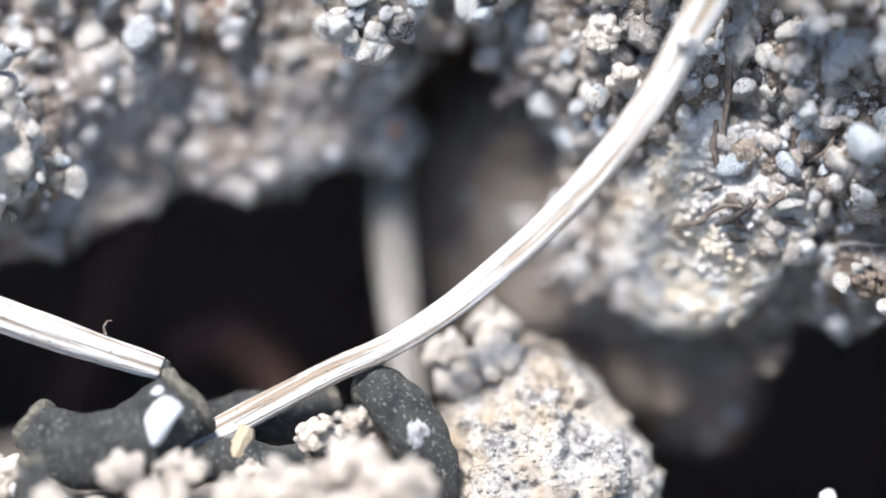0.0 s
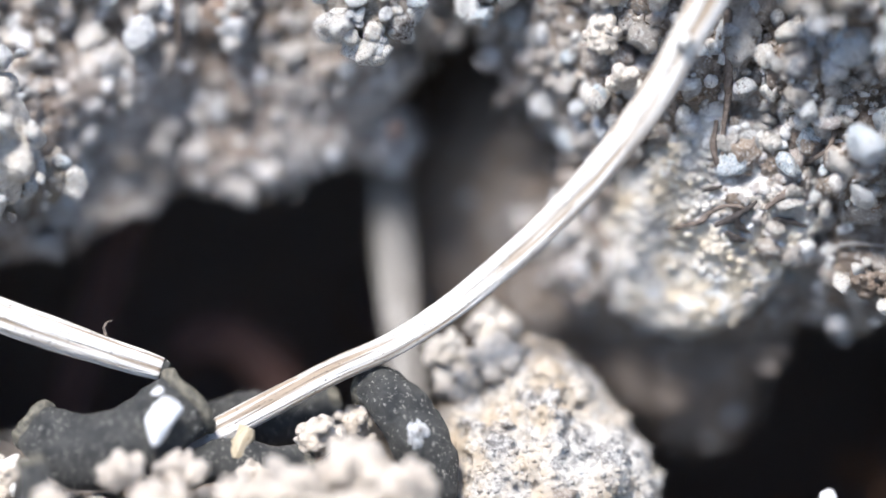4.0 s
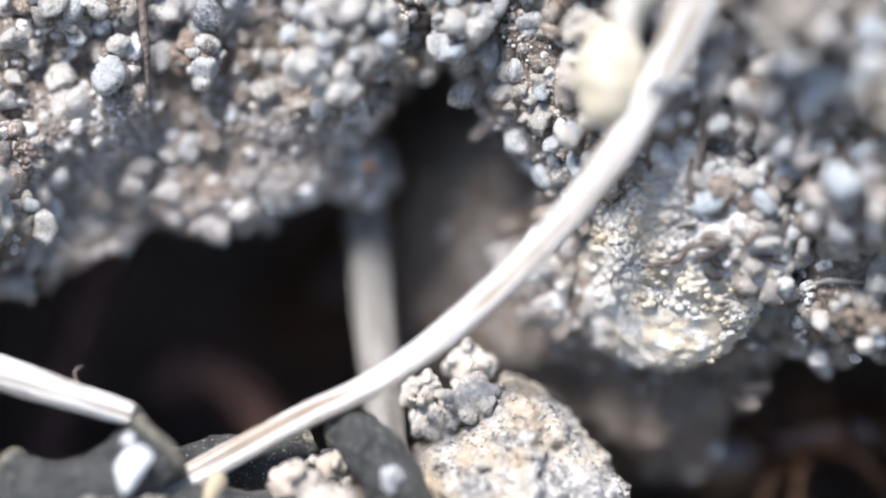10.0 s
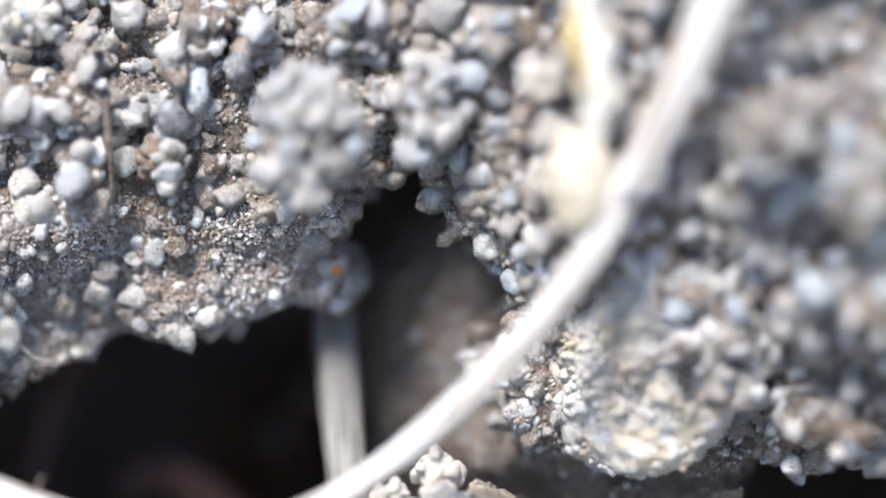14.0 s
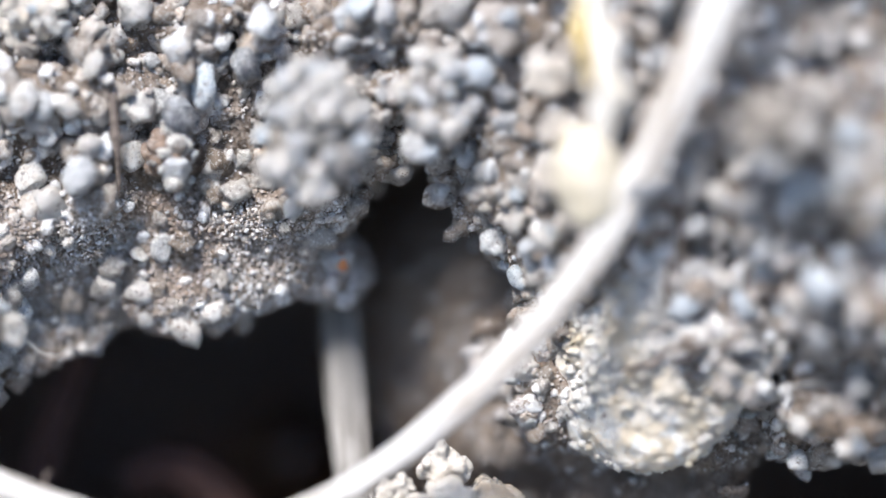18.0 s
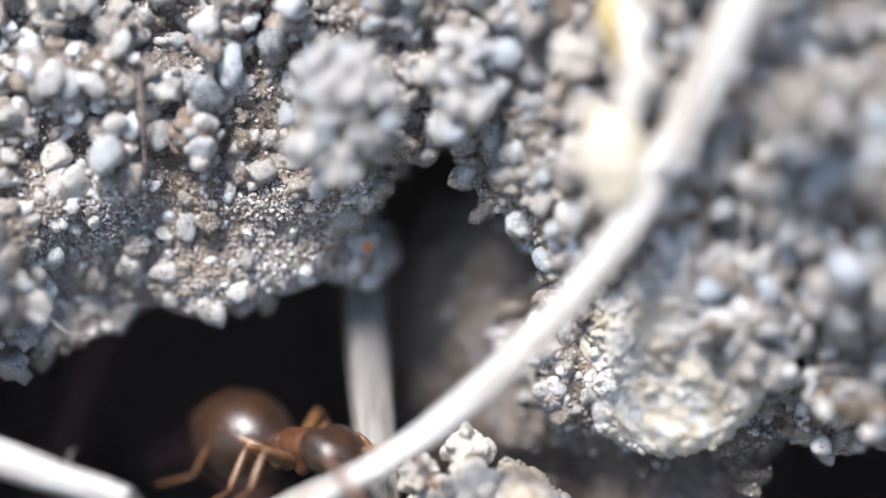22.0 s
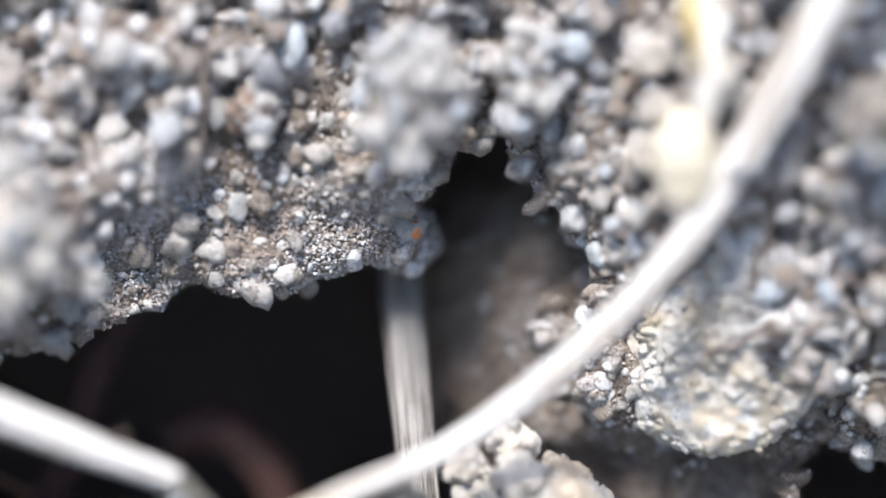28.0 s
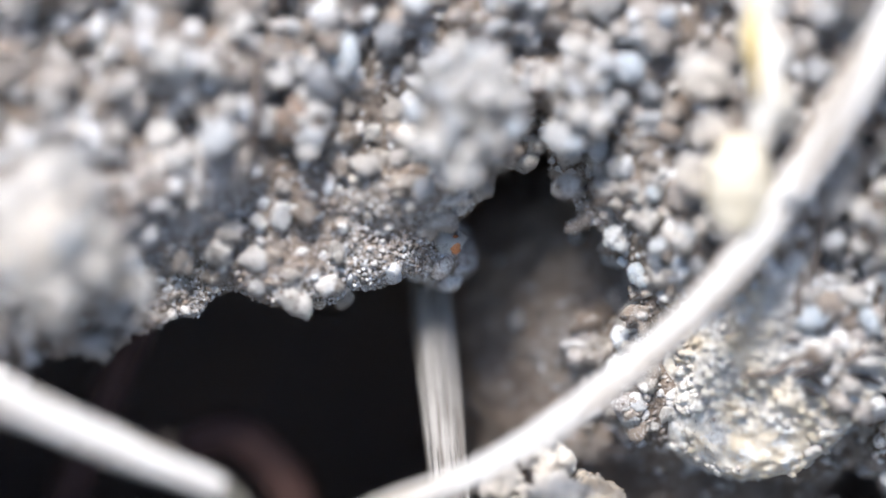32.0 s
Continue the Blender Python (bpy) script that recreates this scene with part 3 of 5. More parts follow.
def beige_stone():
    """A stone that rises to a blunt peak on one side and slopes off on the other, in its own axes side, deep, high."""
    step = 0.055
    au, aw, av = np.arange(-0.6, 4.4, step), np.arange(-2.6, 2.6, step), np.arange(-6.4, -1.2, step)
    U2, V2 = np.meshgrid(au, av, indexing="ij")
    d = outline_distance(U2, V2, STONE_OUTLINE)
    inside = np.maximum(-d, 0)
    thick = (1.55 * np.sqrt(inside / (inside + 0.75)))[:, None, :]
    U, W, V = np.meshgrid(au, aw, av, indexing="ij")
    F = np.maximum((np.abs(W - 0.25 - 0.22 * (V + 3.2)) - thick) * 0.6, d[:, None, :])
    q = np.stack([U.ravel(), W.ravel(), V.ravel()], 1)
    near = np.abs(F.ravel()) < 0.6
    n = np.zeros(len(q))
    n[near] = 0.14 * rough(q[near], 81, 1.1, 2) - 0.16 * (np.abs(lattice_noise(q[near] / 0.5, 83)) - 0.26) + 0.06 * rough(q[near], 85, 0.22, 2)
    verts, faces = largest(*skin(F + n.reshape(F.shape), (au[0], aw[0], av[0]), step))
    base = np.array((2.0, 0.0, -4.0))
    ob = new("beige_stone", mesh_of("beige_stone", (verts - base) * 0.001, faces, BEIGE))
    ob.matrix_basis = face_pose(2.0, -4.0, 0.0)
    rs = np.random.RandomState(88)
    bits = [rock(760 + k, np.array((1, rs.uniform(0.7, 1), rs.uniform(0.6, 1))), 4, 1, 0.25, 0.1) for k in range(8)]
    front = np.flatnonzero(verts[:, 1] < 0.6)
    vs, fs, m = [], [], 0
    for i in rs.choice(front, 2600):
        bv, bf = bits[rs.randint(8)]
        vs.append(bv * (0.02 + 0.06 * rs.rand() ** 2.5) + verts[i] - base)
        fs.append(bf + m)
        m += len(bv)
    tagged(part("crust", mesh_of("crust", np.concatenate(vs) * 0.001, np.concatenate(fs), BEIGE), ob, "granular white crust"), kind="stuff")
    return tagged(ob, "peaked beige stone with white crust before the nest hole", "stone")


beige_stone()


def husk(name, rows, label, seed):
    """A leathery scrap rolled into a tube with flared, hollow ends: rows of u, v, w, radius."""
    line = spline(rows, 44)
    c, r = line[:, :3], line[:, 3]
    tan = np.gradient(c, axis=0)
    tan /= np.linalg.norm(tan, axis=1)[:, None]
    na = 32

    def ring(i, k, push=0.0):
        across = np.cross(tan[i], [0, 0, 1.0])
        across /= np.linalg.norm(across)
        deep = np.cross(across, tan[i])
        a = np.arange(na) * 2 * math.pi / na
        return c[i] + tan[i] * push + k * r[i] * (across * np.cos(a)[:, None] + deep * np.sin(a)[:, None] * 0.72)

    def tube(rings):
        v = np.concatenate(rings)
        v = v + 0.06 * np.stack([rough(v, q + seed, 0.6, 3) for q in (3, 13, 23)], 1) + 0.028 * np.stack([rough(v, q + seed, 0.16, 2) for q in (5, 15, 25)], 1)
        m = len(rings)
        f = [(i * na + j, i * na + (j + 1) % na, (i + 1) * na + (j + 1) % na, (i + 1) * na + j) for i in range(m - 1) for j in range(na)]
        return to_world(v), f + [tuple(range(na))[::-1], tuple((m - 1) * na + j for j in range(na))]

    ob = empty(name, Matrix.Identity(4))
    body = [ring(0, 0.25, 0.35), ring(0, 0.7, 0.3), ring(0, 0.86, 0.02)] + [ring(i, 1) for i in range(44)] + [ring(43, 0.86, -0.02), ring(43, 0.7, -0.3), ring(43, 0.25, -0.35)]
    part("body", mesh_of("body", *tube(body), HUSK), ob)
    for i, s in ((0, 1), (43, -1)):
        rim = [ring(i, 0.84, s * 0.05), ring(i, 0.9, -s * 0.06), ring(i, 1.06, -s * 0.07), ring(i, 1.12, s * 0.03), ring(i, 1.05, s * 0.12), ring(i, 0.98, s * 0.14)]
        part("rim", mesh_of("rim", *tube(rim), RIM), ob, "brown rolled edge")
    return tagged(ob, label, "plant husk")


husk("dark_husk", [(-7.3, -3.1, -1.3, 0.46), (-7.0, -3.3, -1.45, 0.54), (-6.4, -3.58, -1.6, 0.66), (-5.6, -3.45, -1.6, 0.68), (-4.95, -3.0, -1.5, 0.62), (-4.5, -2.65, -1.35, 0.64)],
     "black saddle-shaped plant husk dusted with sand", 4)
husk("curled_husk", [(-1.45, -2.42, -0.85, 0.30), (-1.05, -2.55, -1.1, 0.46), (-0.6, -3.05, -1.2, 0.54), (-0.3, -3.7, -1.2, 0.54), (-0.2, -4.6, -1.1, 0.45)],
     "black curled plant husk with a grain stuck to it", 9)
husk("husk_scrap", [(-7.2, -3.7, -2.5, 0.22), (-7.05, -4.3, -2.6, 0.36), (-6.9, -5.0, -2.6, 0.4)], "dark scrap of husk among the crumbs", 14)
husk("husk_scrap", [(-4.3, -3.15, -0.5, 0.34), (-3.6, -3.05, -0.4, 0.50), (-2.8, -3.05, -0.3, 0.52), (-1.9, -2.85, -0.2, 0.40)], "dark blue-black scrap of husk under the straw", 24)
husk("husk_scrap", [(-4.5, -3.9, -1.5, 0.30), (-3.9, -3.75, -1.4, 0.42), (-3.0, -3.85, -1.4, 0.40), (-2.4, -3.7, -1.3, 0.3)], "dark blue-black scrap of husk under the straw", 34)


def crumb(name, u, v, w, size, seed, count, material, label, step=None):
    """A clod of many small bits grown together, half sizes as side, deep, high."""
    rs = np.random.RandomState(seed)
    size = np.array(size)
    big = size.max() * 1.35
    step = step or max(0.03, big / 22)
    ax = np.arange(-big, big, step)
    X, Y, Z = np.meshgrid(ax, ax, ax, indexing="ij")
    p = np.stack([X.ravel(), Y.ravel(), Z.ravel()], 1)
    F = (np.linalg.norm(p / (size * 0.78), axis=1) - 1) * size.min() * 0.78
    for _ in range(count):
        d = rs.normal(size=3)
        c = d / np.linalg.norm(d) * size * rs.uniform(0.62, 0.92)
        r = rs.uniform(0.10, 0.27) * size.mean() ** 0.6
        F = blend(F, np.linalg.norm((p - c) * rs.uniform(0.8, 1.25, 3), axis=1) - r, 0.03)
    F = F + 0.035 * rough(p, seed, 0.22, 3)
    verts, faces = largest(*skin(F.reshape(X.shape), (ax[0],) * 3, step))
    ob = new(name, mesh_of(name, verts * 0.001, faces, material))
    ob.matrix_basis = face_pose(u, v, w)
    return tagged(ob, label, "soil crumb")


crumb("soil_crumb", 0.85, -1.4, 0.45, (0.42, 0.4, 0.50), 3, 44, CRUMB, "pale granular soil crumb on the beige stone")
crumb("soil_crumb", 0.05, -1.85, 0.1, (0.36, 0.3, 0.34), 4, 30, CRUMB, "pale granular soil crumb on the beige stone")
crumb("soil_crumb", 0.95, -1.98, -0.1, (0.52, 0.40, 0.42), 5, 44, CRUMB, "white granular soil crumb on the beige stone")
crumb("soil_crumb", 0.35, -2.4, 0.15, (0.5, 0.4, 0.4), 6, 30, CRUMB, "pale granular soil crumb on the beige stone")
for u, v, w, s, k in ((-1.5, -3.85, -2.6, 0.75, 11), (-0.7, -4.15, -2.9, 0.7, 12), (-2.6, -4.2, -2.8, 0.75, 13), (-3.5, -4.35, -2.7, 0.6, 14), (-1.6, -4.7, -3.0, 0.9, 15), (-3.3, -4.0, -1.6, 0.35, 16),
                      (-2.2, -3.3, -1.3, 0.45, 17), (-1.5, -3.1, -0.7, 0.5, 18), (-5.6, -3.9, -2.4, 0.45, 19), (-4.6, -3.9, -2.3, 0.45, 20), (-5.0, -4.45, -2.6, 0.6, 21), (-6.8, -4.5, -2.9, 0.5, 22), (-7.9, -4.1, -1.4, 0.6, 23)):
    crumb("soil_crumb", u, v, w, (s, s * 0.8, s * 0.75), k, 30, TAN, "tan soil crumb heaped before the hole")


def paint(ob, material):
    """A look of its own for an object that shares its mesh."""
    if material:
        ob.material_slots[0].link = "OBJECT"
        ob.material_slots[0].material = material


GRAIN_MESHES = []
for k in range(16):
    gs = np.random.RandomState(900 + k)
    gv_, gf_ = rock(500 + k, np.array((1, gs.uniform(0.65, 1), gs.uniform(0.55, 0.95))), 10, 3, 0.12, 0.03, 0.5)
    GRAIN_MESHES.append(mesh_of("sand_grain", gv_ * 0.001, gf_, GRAIN))


def spin(rs):
    q = rs.normal(size=4)
    return Quaternion(q / np.linalg.norm(q)).to_matrix().to_4x4()


def clod(u, v, w, size, seed, count, material, label, grains):
    """A clod with sand grains stuck in it, each a part."""
    ob = crumb("soil_clod", u, v, w, size, seed, count, material, label)
    rs = np.random.RandomState(seed + 5)
    for _ in range(grains):
        d = rs.normal(size=3)
        d[1] = -abs(d[1])
        d /= np.linalg.norm(d)
        r = 0.09 + 0.24 * rs.rand() ** 1.4
        p = d * np.array(size) * rs.uniform(0.95, 1.18)
        bit = part("sand_grain", GRAIN_MESHES[rs.randint(16)], ob, m=Matrix.Translation(mm(p)) @ spin(rs) @ Matrix.Scale(r, 4))
        paint(bit, (CREAM, CREAM, MILK, MILK, ICE, RUST, CREAM, CREAM)[rs.randint(8)])
    return ob


def quartz(u, v, w, size, seed, label):
    ob = new("quartz_grain", stone_mesh("quartz_grain", WHITE, seed, size, 5, 4, 0.30, 0.08, 0.75))
    ob.matrix_basis = face_pose(u, v, w)
    return tagged(ob, label, "sand grain")


clod(-1.3, 4.65, -0.9, (0.8, 0.6, 1.1), 33, 60, CLOD, "knobbly sandy clod of pale grains hanging over the hole", 110)
clod(0.8, 5.0, -0.4, (0.5, 0.45, 0.85), 34, 50, CLOD, "knobbly sandy clod of pale grains hanging over the hole", 64)
clod(-8.2, 2.0, -1.2, (1.15, 0.8, 1.55), 35, 70, CRUMB, "knobbly pale sandy clod beside the hole", 34)
clod(6.6, 4.6, -2.6, (0.75, 0.6, 0.6), 36, 50, CLOD, "pale sandy clod on the bank", 14)
clod(8.3, 3.5, -2.7, (0.7, 0.6, 0.75), 37, 50, CLOD, "pale sandy clod on the bank", 14)
clod(-6.4, 6.8, 0.2, (0.8, 0.5, 0.6), 38, 50, CRUMB, "pale sandy clod on the bank", 12)
clod(7.5, -0.55, -0.8, (0.32, 0.3, 0.3), 39, 30, SOIL, "small grey clod at the edge of the hole", 3)
clod(8.1, -0.7, -0.9, (0.4, 0.3, 0.32), 40, 30, SOIL, "small grey clod at the edge of the hole", 3)
clod(-3.92, 4.24, 0.35, (0.42, 0.4, 0.44), 47, 50, RUSTY, "reddish-brown knobbly clod among the sand grains", 12)
clod(-7.1, 1.3, -0.4, (0.55, 0.45, 0.5), 41, 40, CLOD, "knobbly sandy clod beside the hole", 14)
crumb("soil_crumb", 2.95, 4.6, -1.4, (0.32, 0.3, 0.3), 43, 30, CRUMB, "white granular crumb beside the straw")
crumb("soil_crumb", 3.85, 4.75, -1.75, (0.26, 0.25, 0.36), 44, 30, CRUMB, "white granular crumb beside the straw")
crumb("soil_crumb", 3.2, 3.05, -1.2, (0.34, 0.3, 0.2), 42, 30, CRUMB, "pinkish crumb under the pupa")


STONE_SKIN = np.array([x.co[:] for x in ps.data.vertices])[:, [0, 2, 1]] * 1000 + np.array((4.45, 0.65, 1.0))
FRONT = np.concatenate([bank_v[bank_v[:, 2] < 3], STONE_SKIN])


def front_of(u, v, reach=0.18):
    """The depth of the foremost surface at a place on the face."""
    by = FRONT[np.hypot(FRONT[:, 0] - u, FRONT[:, 1] - v) < reach]
    return float(by[:, 2].min()) if len(by) else float(face_depth(np.array(u), np.array(v)))


def rootlet(name, points, material, label, laid=True):
    pts = [(u, v, front_of(u, v) - 0.10 if laid else w, r * 1.3) for u, v, w, r in points]
    return tagged(new(name, stalk_mesh(name, pts, material, 10, 40, 0.9, 0.22, 2, 0.16)), label, "rootlet")


rootlet("rootlet", [(5.03, 4.6, -1.75, 0.06), (5.05, 4.0, -1.7, 0.07), (5.08, 2.9, -1.55, 0.06), (5.0, 2.1, -1.5, 0.04), (4.98, 1.5, -1.4, 0.02)], ROOT, "thin brown rootlet hanging down the bank")
rootlet("rootlet", [(4.88, 2.3, -1.3, 0.03), (4.82, 1.8, -1.35, 0.05), (4.95, 1.4, -1.4, 0.04)], ROOT, "thin brown rootlet hanging down the bank")
rootlet("rootlet", [(4.0, 0.36, -0.8, 0.015), (4.35, 0.42, -1.0, 0.035), (4.6, 0.5, -1.1, 0.045), (4.8, 0.66, -1.15, 0.035), (5.1, 0.78, -1.2, 0.03), (5.5, 0.7, -1.2, 0.012)], ROOT, "dark rootlet lying on the pale stone")
rootlet("rootlet", [(6.87, 2.5, -1.75, 0.03), (6.95, 2.1, -1.9, 0.035), (6.8, 1.75, -1.8, 0.035), (6.5, 1.55, -1.6, 0.03)], ROOT, "thin orange-brown rootlet between the grains")
DARK_ROOT = plain_material("dark_splinter", (0.016, 0.014, 0.014), (0.075, 0.060, 0.052), 0.8, 6.0, 0.10)
for pts in ([(4.85, 0.42, -1.2, 0.03), (5.1, 0.52, -1.35, 0.06), (5.35, 0.66, -1.4, 0.05), (5.6, 0.86, -1.4, 0.015)], [(5.05, 0.32, -1.25, 0.02), (5.22, 0.2, -1.35, 0.06), (5.42, 0.16, -1.3, 0.02)],
            [(4.62, 1.03, -1.2, 0.015), (4.8, 1.08, -1.25, 0.035), (4.98, 1.12, -1.25, 0.015)], [(5.2, 0.58, -1.4, 0.05), (5.32, 0.4, -1.45, 0.06), (5.5, 0.3, -1.4, 0.02)], [(5.9, 0.55, -1.4, 0.02), (6.2, 0.5, -1.5, 0.05), (6.5, 0.4, -1.4, 0.02)]):
    rootlet("splinter", pts, DARK_ROOT, "dark splinter of root between stone and sand")
rootlet("rootlet", [(5.75, 0.72, -1.4, 0.03), (6.0, 0.92, -1.55, 0.06), (6.3, 1.1, -1.6, 0.05), (6.5, 1.28, -1.6, 0.02)], ROOT, "grey-brown rootlet between the grains")
rootlet("rootlet", [(6.9, 0.0, -1.3, 0.02), (7.3, 0.1, -1.4, 0.03), (7.9, 0.05, -1.4, 0.02)], STRAW, "pale hair of root on the bank")
rootlet("rootlet", [(-4.86, 5.3, -0.35, 0.07), (-4.8, 4.4, -0.4, 0.06), (-4.79, 3.5, -0.3, 0.012)], ROOT, "thorn-like brown sliver on the bank")
rootlet("rootlet", [(-6.6, 0.95, 1.0, 0.02), (-6.3, 0.7, 1.0, 0.025), (-6.05, 0.66, 1.1, 0.02), (-5.9, 0.72, 1.2, 0.012)], STRAW, "pale hair of root under the lip", False)
chaff = empty("chaff", Matrix.Identity(4))
part("scale", stalk_mesh("scale", [(3.65, 4.4, -1.95, 0.2), (3.8, 4.9, -2.05, 0.36), (3.75, 5.5, -2.15, 0.36), (3.6, 6.1, -2.1, 0.38), (3.5, 6.7, -2.05, 0.30), (3.3, 7.3, -2.0, 0.2)], CHAFF, 16, 60, 0.4, 0.35, 2, 0.25), chaff)
part("torn_edge", stalk_mesh("torn_edge", [(3.42, 6.9, -2.2, 0.05), (3.36, 6.3, -2.3, 0.11), (3.46, 5.7, -2.35, 0.09), (3.55, 5.2, -2.3, 0.03)], YELLOW, 10, 30, 0.5, 0.3, 4, 0.2), chaff, "yellow torn edge")
tagged(chaff, "torn pale scrap of chaff with a yellow edge beside the straw", "chaff")
crumb("soil_crumb", 2.85, 3.85, -1.1, (0.38, 0.32, 0.36), 45, 36, CRUMB, "cream granular crumb beside the straw")
crumb("soil_crumb", 2.75, 5.5, -1.3, (0.42, 0.36, 0.46), 46, 40, CRUMB, "cream granular crumb beside the straw")
rootlet("straw_bit", [(-9.2, -4.0, -1.3, 0.42), (-8.3, -4.1, -1.3, 0.42), (-7.55, -4.15, -1.3, 0.38)], STRAW, "short bit of white straw lying among the crumbs", False)
rootlet("bark_flake", [(-3.75, -4.0, -1.45, 0.12), (-3.65, -3.6, -1.5, 0.16), (-3.45, -3.15, -1.45, 0.12)], FLAKE, "small tan flake standing among the crumbs", False)
quartz(-0.92, 2.27, front_of(-0.92, 2.27, 0.12) - 0.09, (0.12, 0.1, 0.15), 64, "small orange grain on the lip of the hole").data.materials[0] = AMBER
shard = tagged(new("quartz_shard", stone_mesh("quartz_shard", WHITE, 66, (0.30, 0.22, 0.55), 16, 4, 0.08, 0.02, 0.45)), "bright white quartz shard lying on the black husk", "sand grain")
shard.matrix_basis = face_pose(-4.93, -2.98, -2.2)
shard.matrix_basis = shard.matrix_basis @ Matrix.Rotation(radians(38), 4, "Y")
quartz(-5.0, -2.5, -2.05, (0.10, 0.08, 0.07), 67, "tiny white quartz grain on the black husk")
quartz(-0.48, -3.27, -1.5, (0.26, 0.22, 0.29), 62, "clear quartz grain stuck to the curled husk").data.materials[0] = CLEAR
quartz(6.9, -4.5, -0.6, (0.18, 0.2, 0.2), 63, "small white quartz grain in the shade")

# ---- ants ----
def blob_mesh(name, material, half, level=3, shape=None):
    v, f = BALLS[level]
    v = v.copy()
    if shape:
        v = shape(v)
    return mesh_of(name, v * np.array(half) * 0.001, f, material)


def lobes_mesh(name, material, lobes, melt, step=0.035):
    """Rounded lobes grown into one body: rows of x, y, z, half sizes."""
    c = np.array(lobes, float)
    lo, hi = (c[:, :3] - c[:, 3:]).min(0) - 0.12, (c[:, :3] + c[:, 3:]).max(0) + 0.12
    axes = [np.arange(a, b, step) for a, b in zip(lo, hi)]
    X, Y, Z = np.meshgrid(*axes, indexing="ij")
    F = None
    for x, y, z, a, b, h in lobes:
        g = (np.sqrt(((X - x) / a) ** 2 + ((Y - y) / b) ** 2 + ((Z - z) / h) ** 2) - 1) * min(a, b, h)
        F = g if F is None else blend(F, g, melt)
    v, f = skin(F, lo, step)
    return mesh_of(name, v * 0.001, f, material)


def hairs_mesh(name, half, count, length, seed):
    """Fine bristles standing on an egg shape."""
    rs = np.random.RandomState(seed)
    v, f = [], []
    for _ in range(count):
        d = rs.normal(size=3)
        d[2] = abs(d[2]) * 0.8 + 0.1 * rs.normal()
        d /= np.linalg.norm(d)
        p = d * np.array(half) * 0.97
        t = d + rs.normal(size=3) * 0.25 + np.array((-0.5, 0, 0))
        t /= np.linalg.norm(t)
        a = np.cross(t, (0.3, 0.8, 0.5))
        a /= np.linalg.norm(a)
        b = np.cross(t, a)
        k = len(v)
        v += [p + a * 0.008, p - a * 0.004 + b * 0.007, p - a * 0.004 - b * 0.007, p + t * length * rs.uniform(0.6, 1.2)]
        f += [(k, k + 1, k + 3), (k + 1, k + 2, k + 3), (k + 2, k, k + 3)]
    return mesh_of(name, np.array(v) * 0.001, f, ANT_LEG)


def limb_mesh(name, material, length, r0, r1, swell=0.0, beads=0):
    """A limb along its own x axis, with beads if it is jointed all along."""
    verts, n, m = [], 8, 7 if not beads else beads * 3
    for i in range(m):
        t = i / (m - 1)
        r = (r0 + (r1 - r0) * t + swell * math.sin(math.pi * min(1, t * 1.15))) * (0.55 if i in (0, m - 1) else 1) * (0.78 if beads and i % 3 == 0 else 1)
        verts += [(length * t, r * math.cos(2 * math.pi * j / n), r * math.sin(2 * math.pi * j / n)) for j in range(n)]
    faces = [(i * n + j, i * n + (j + 1) % n, (i + 1) * n + (j + 1) % n, (i + 1) * n + j) for i in range(m - 1) for j in range(n)]
    faces += [tuple(range(n))[::-1], tuple((m - 1) * n + j for j in range(n))]
    return mesh_of(name, np.array(verts) * 0.001, faces, material)


LEGS = [("front", 0.42, 62, 0.85), ("middle", 0.12, 100, 0.95), ("rear", -0.16, 138, 1.2)]


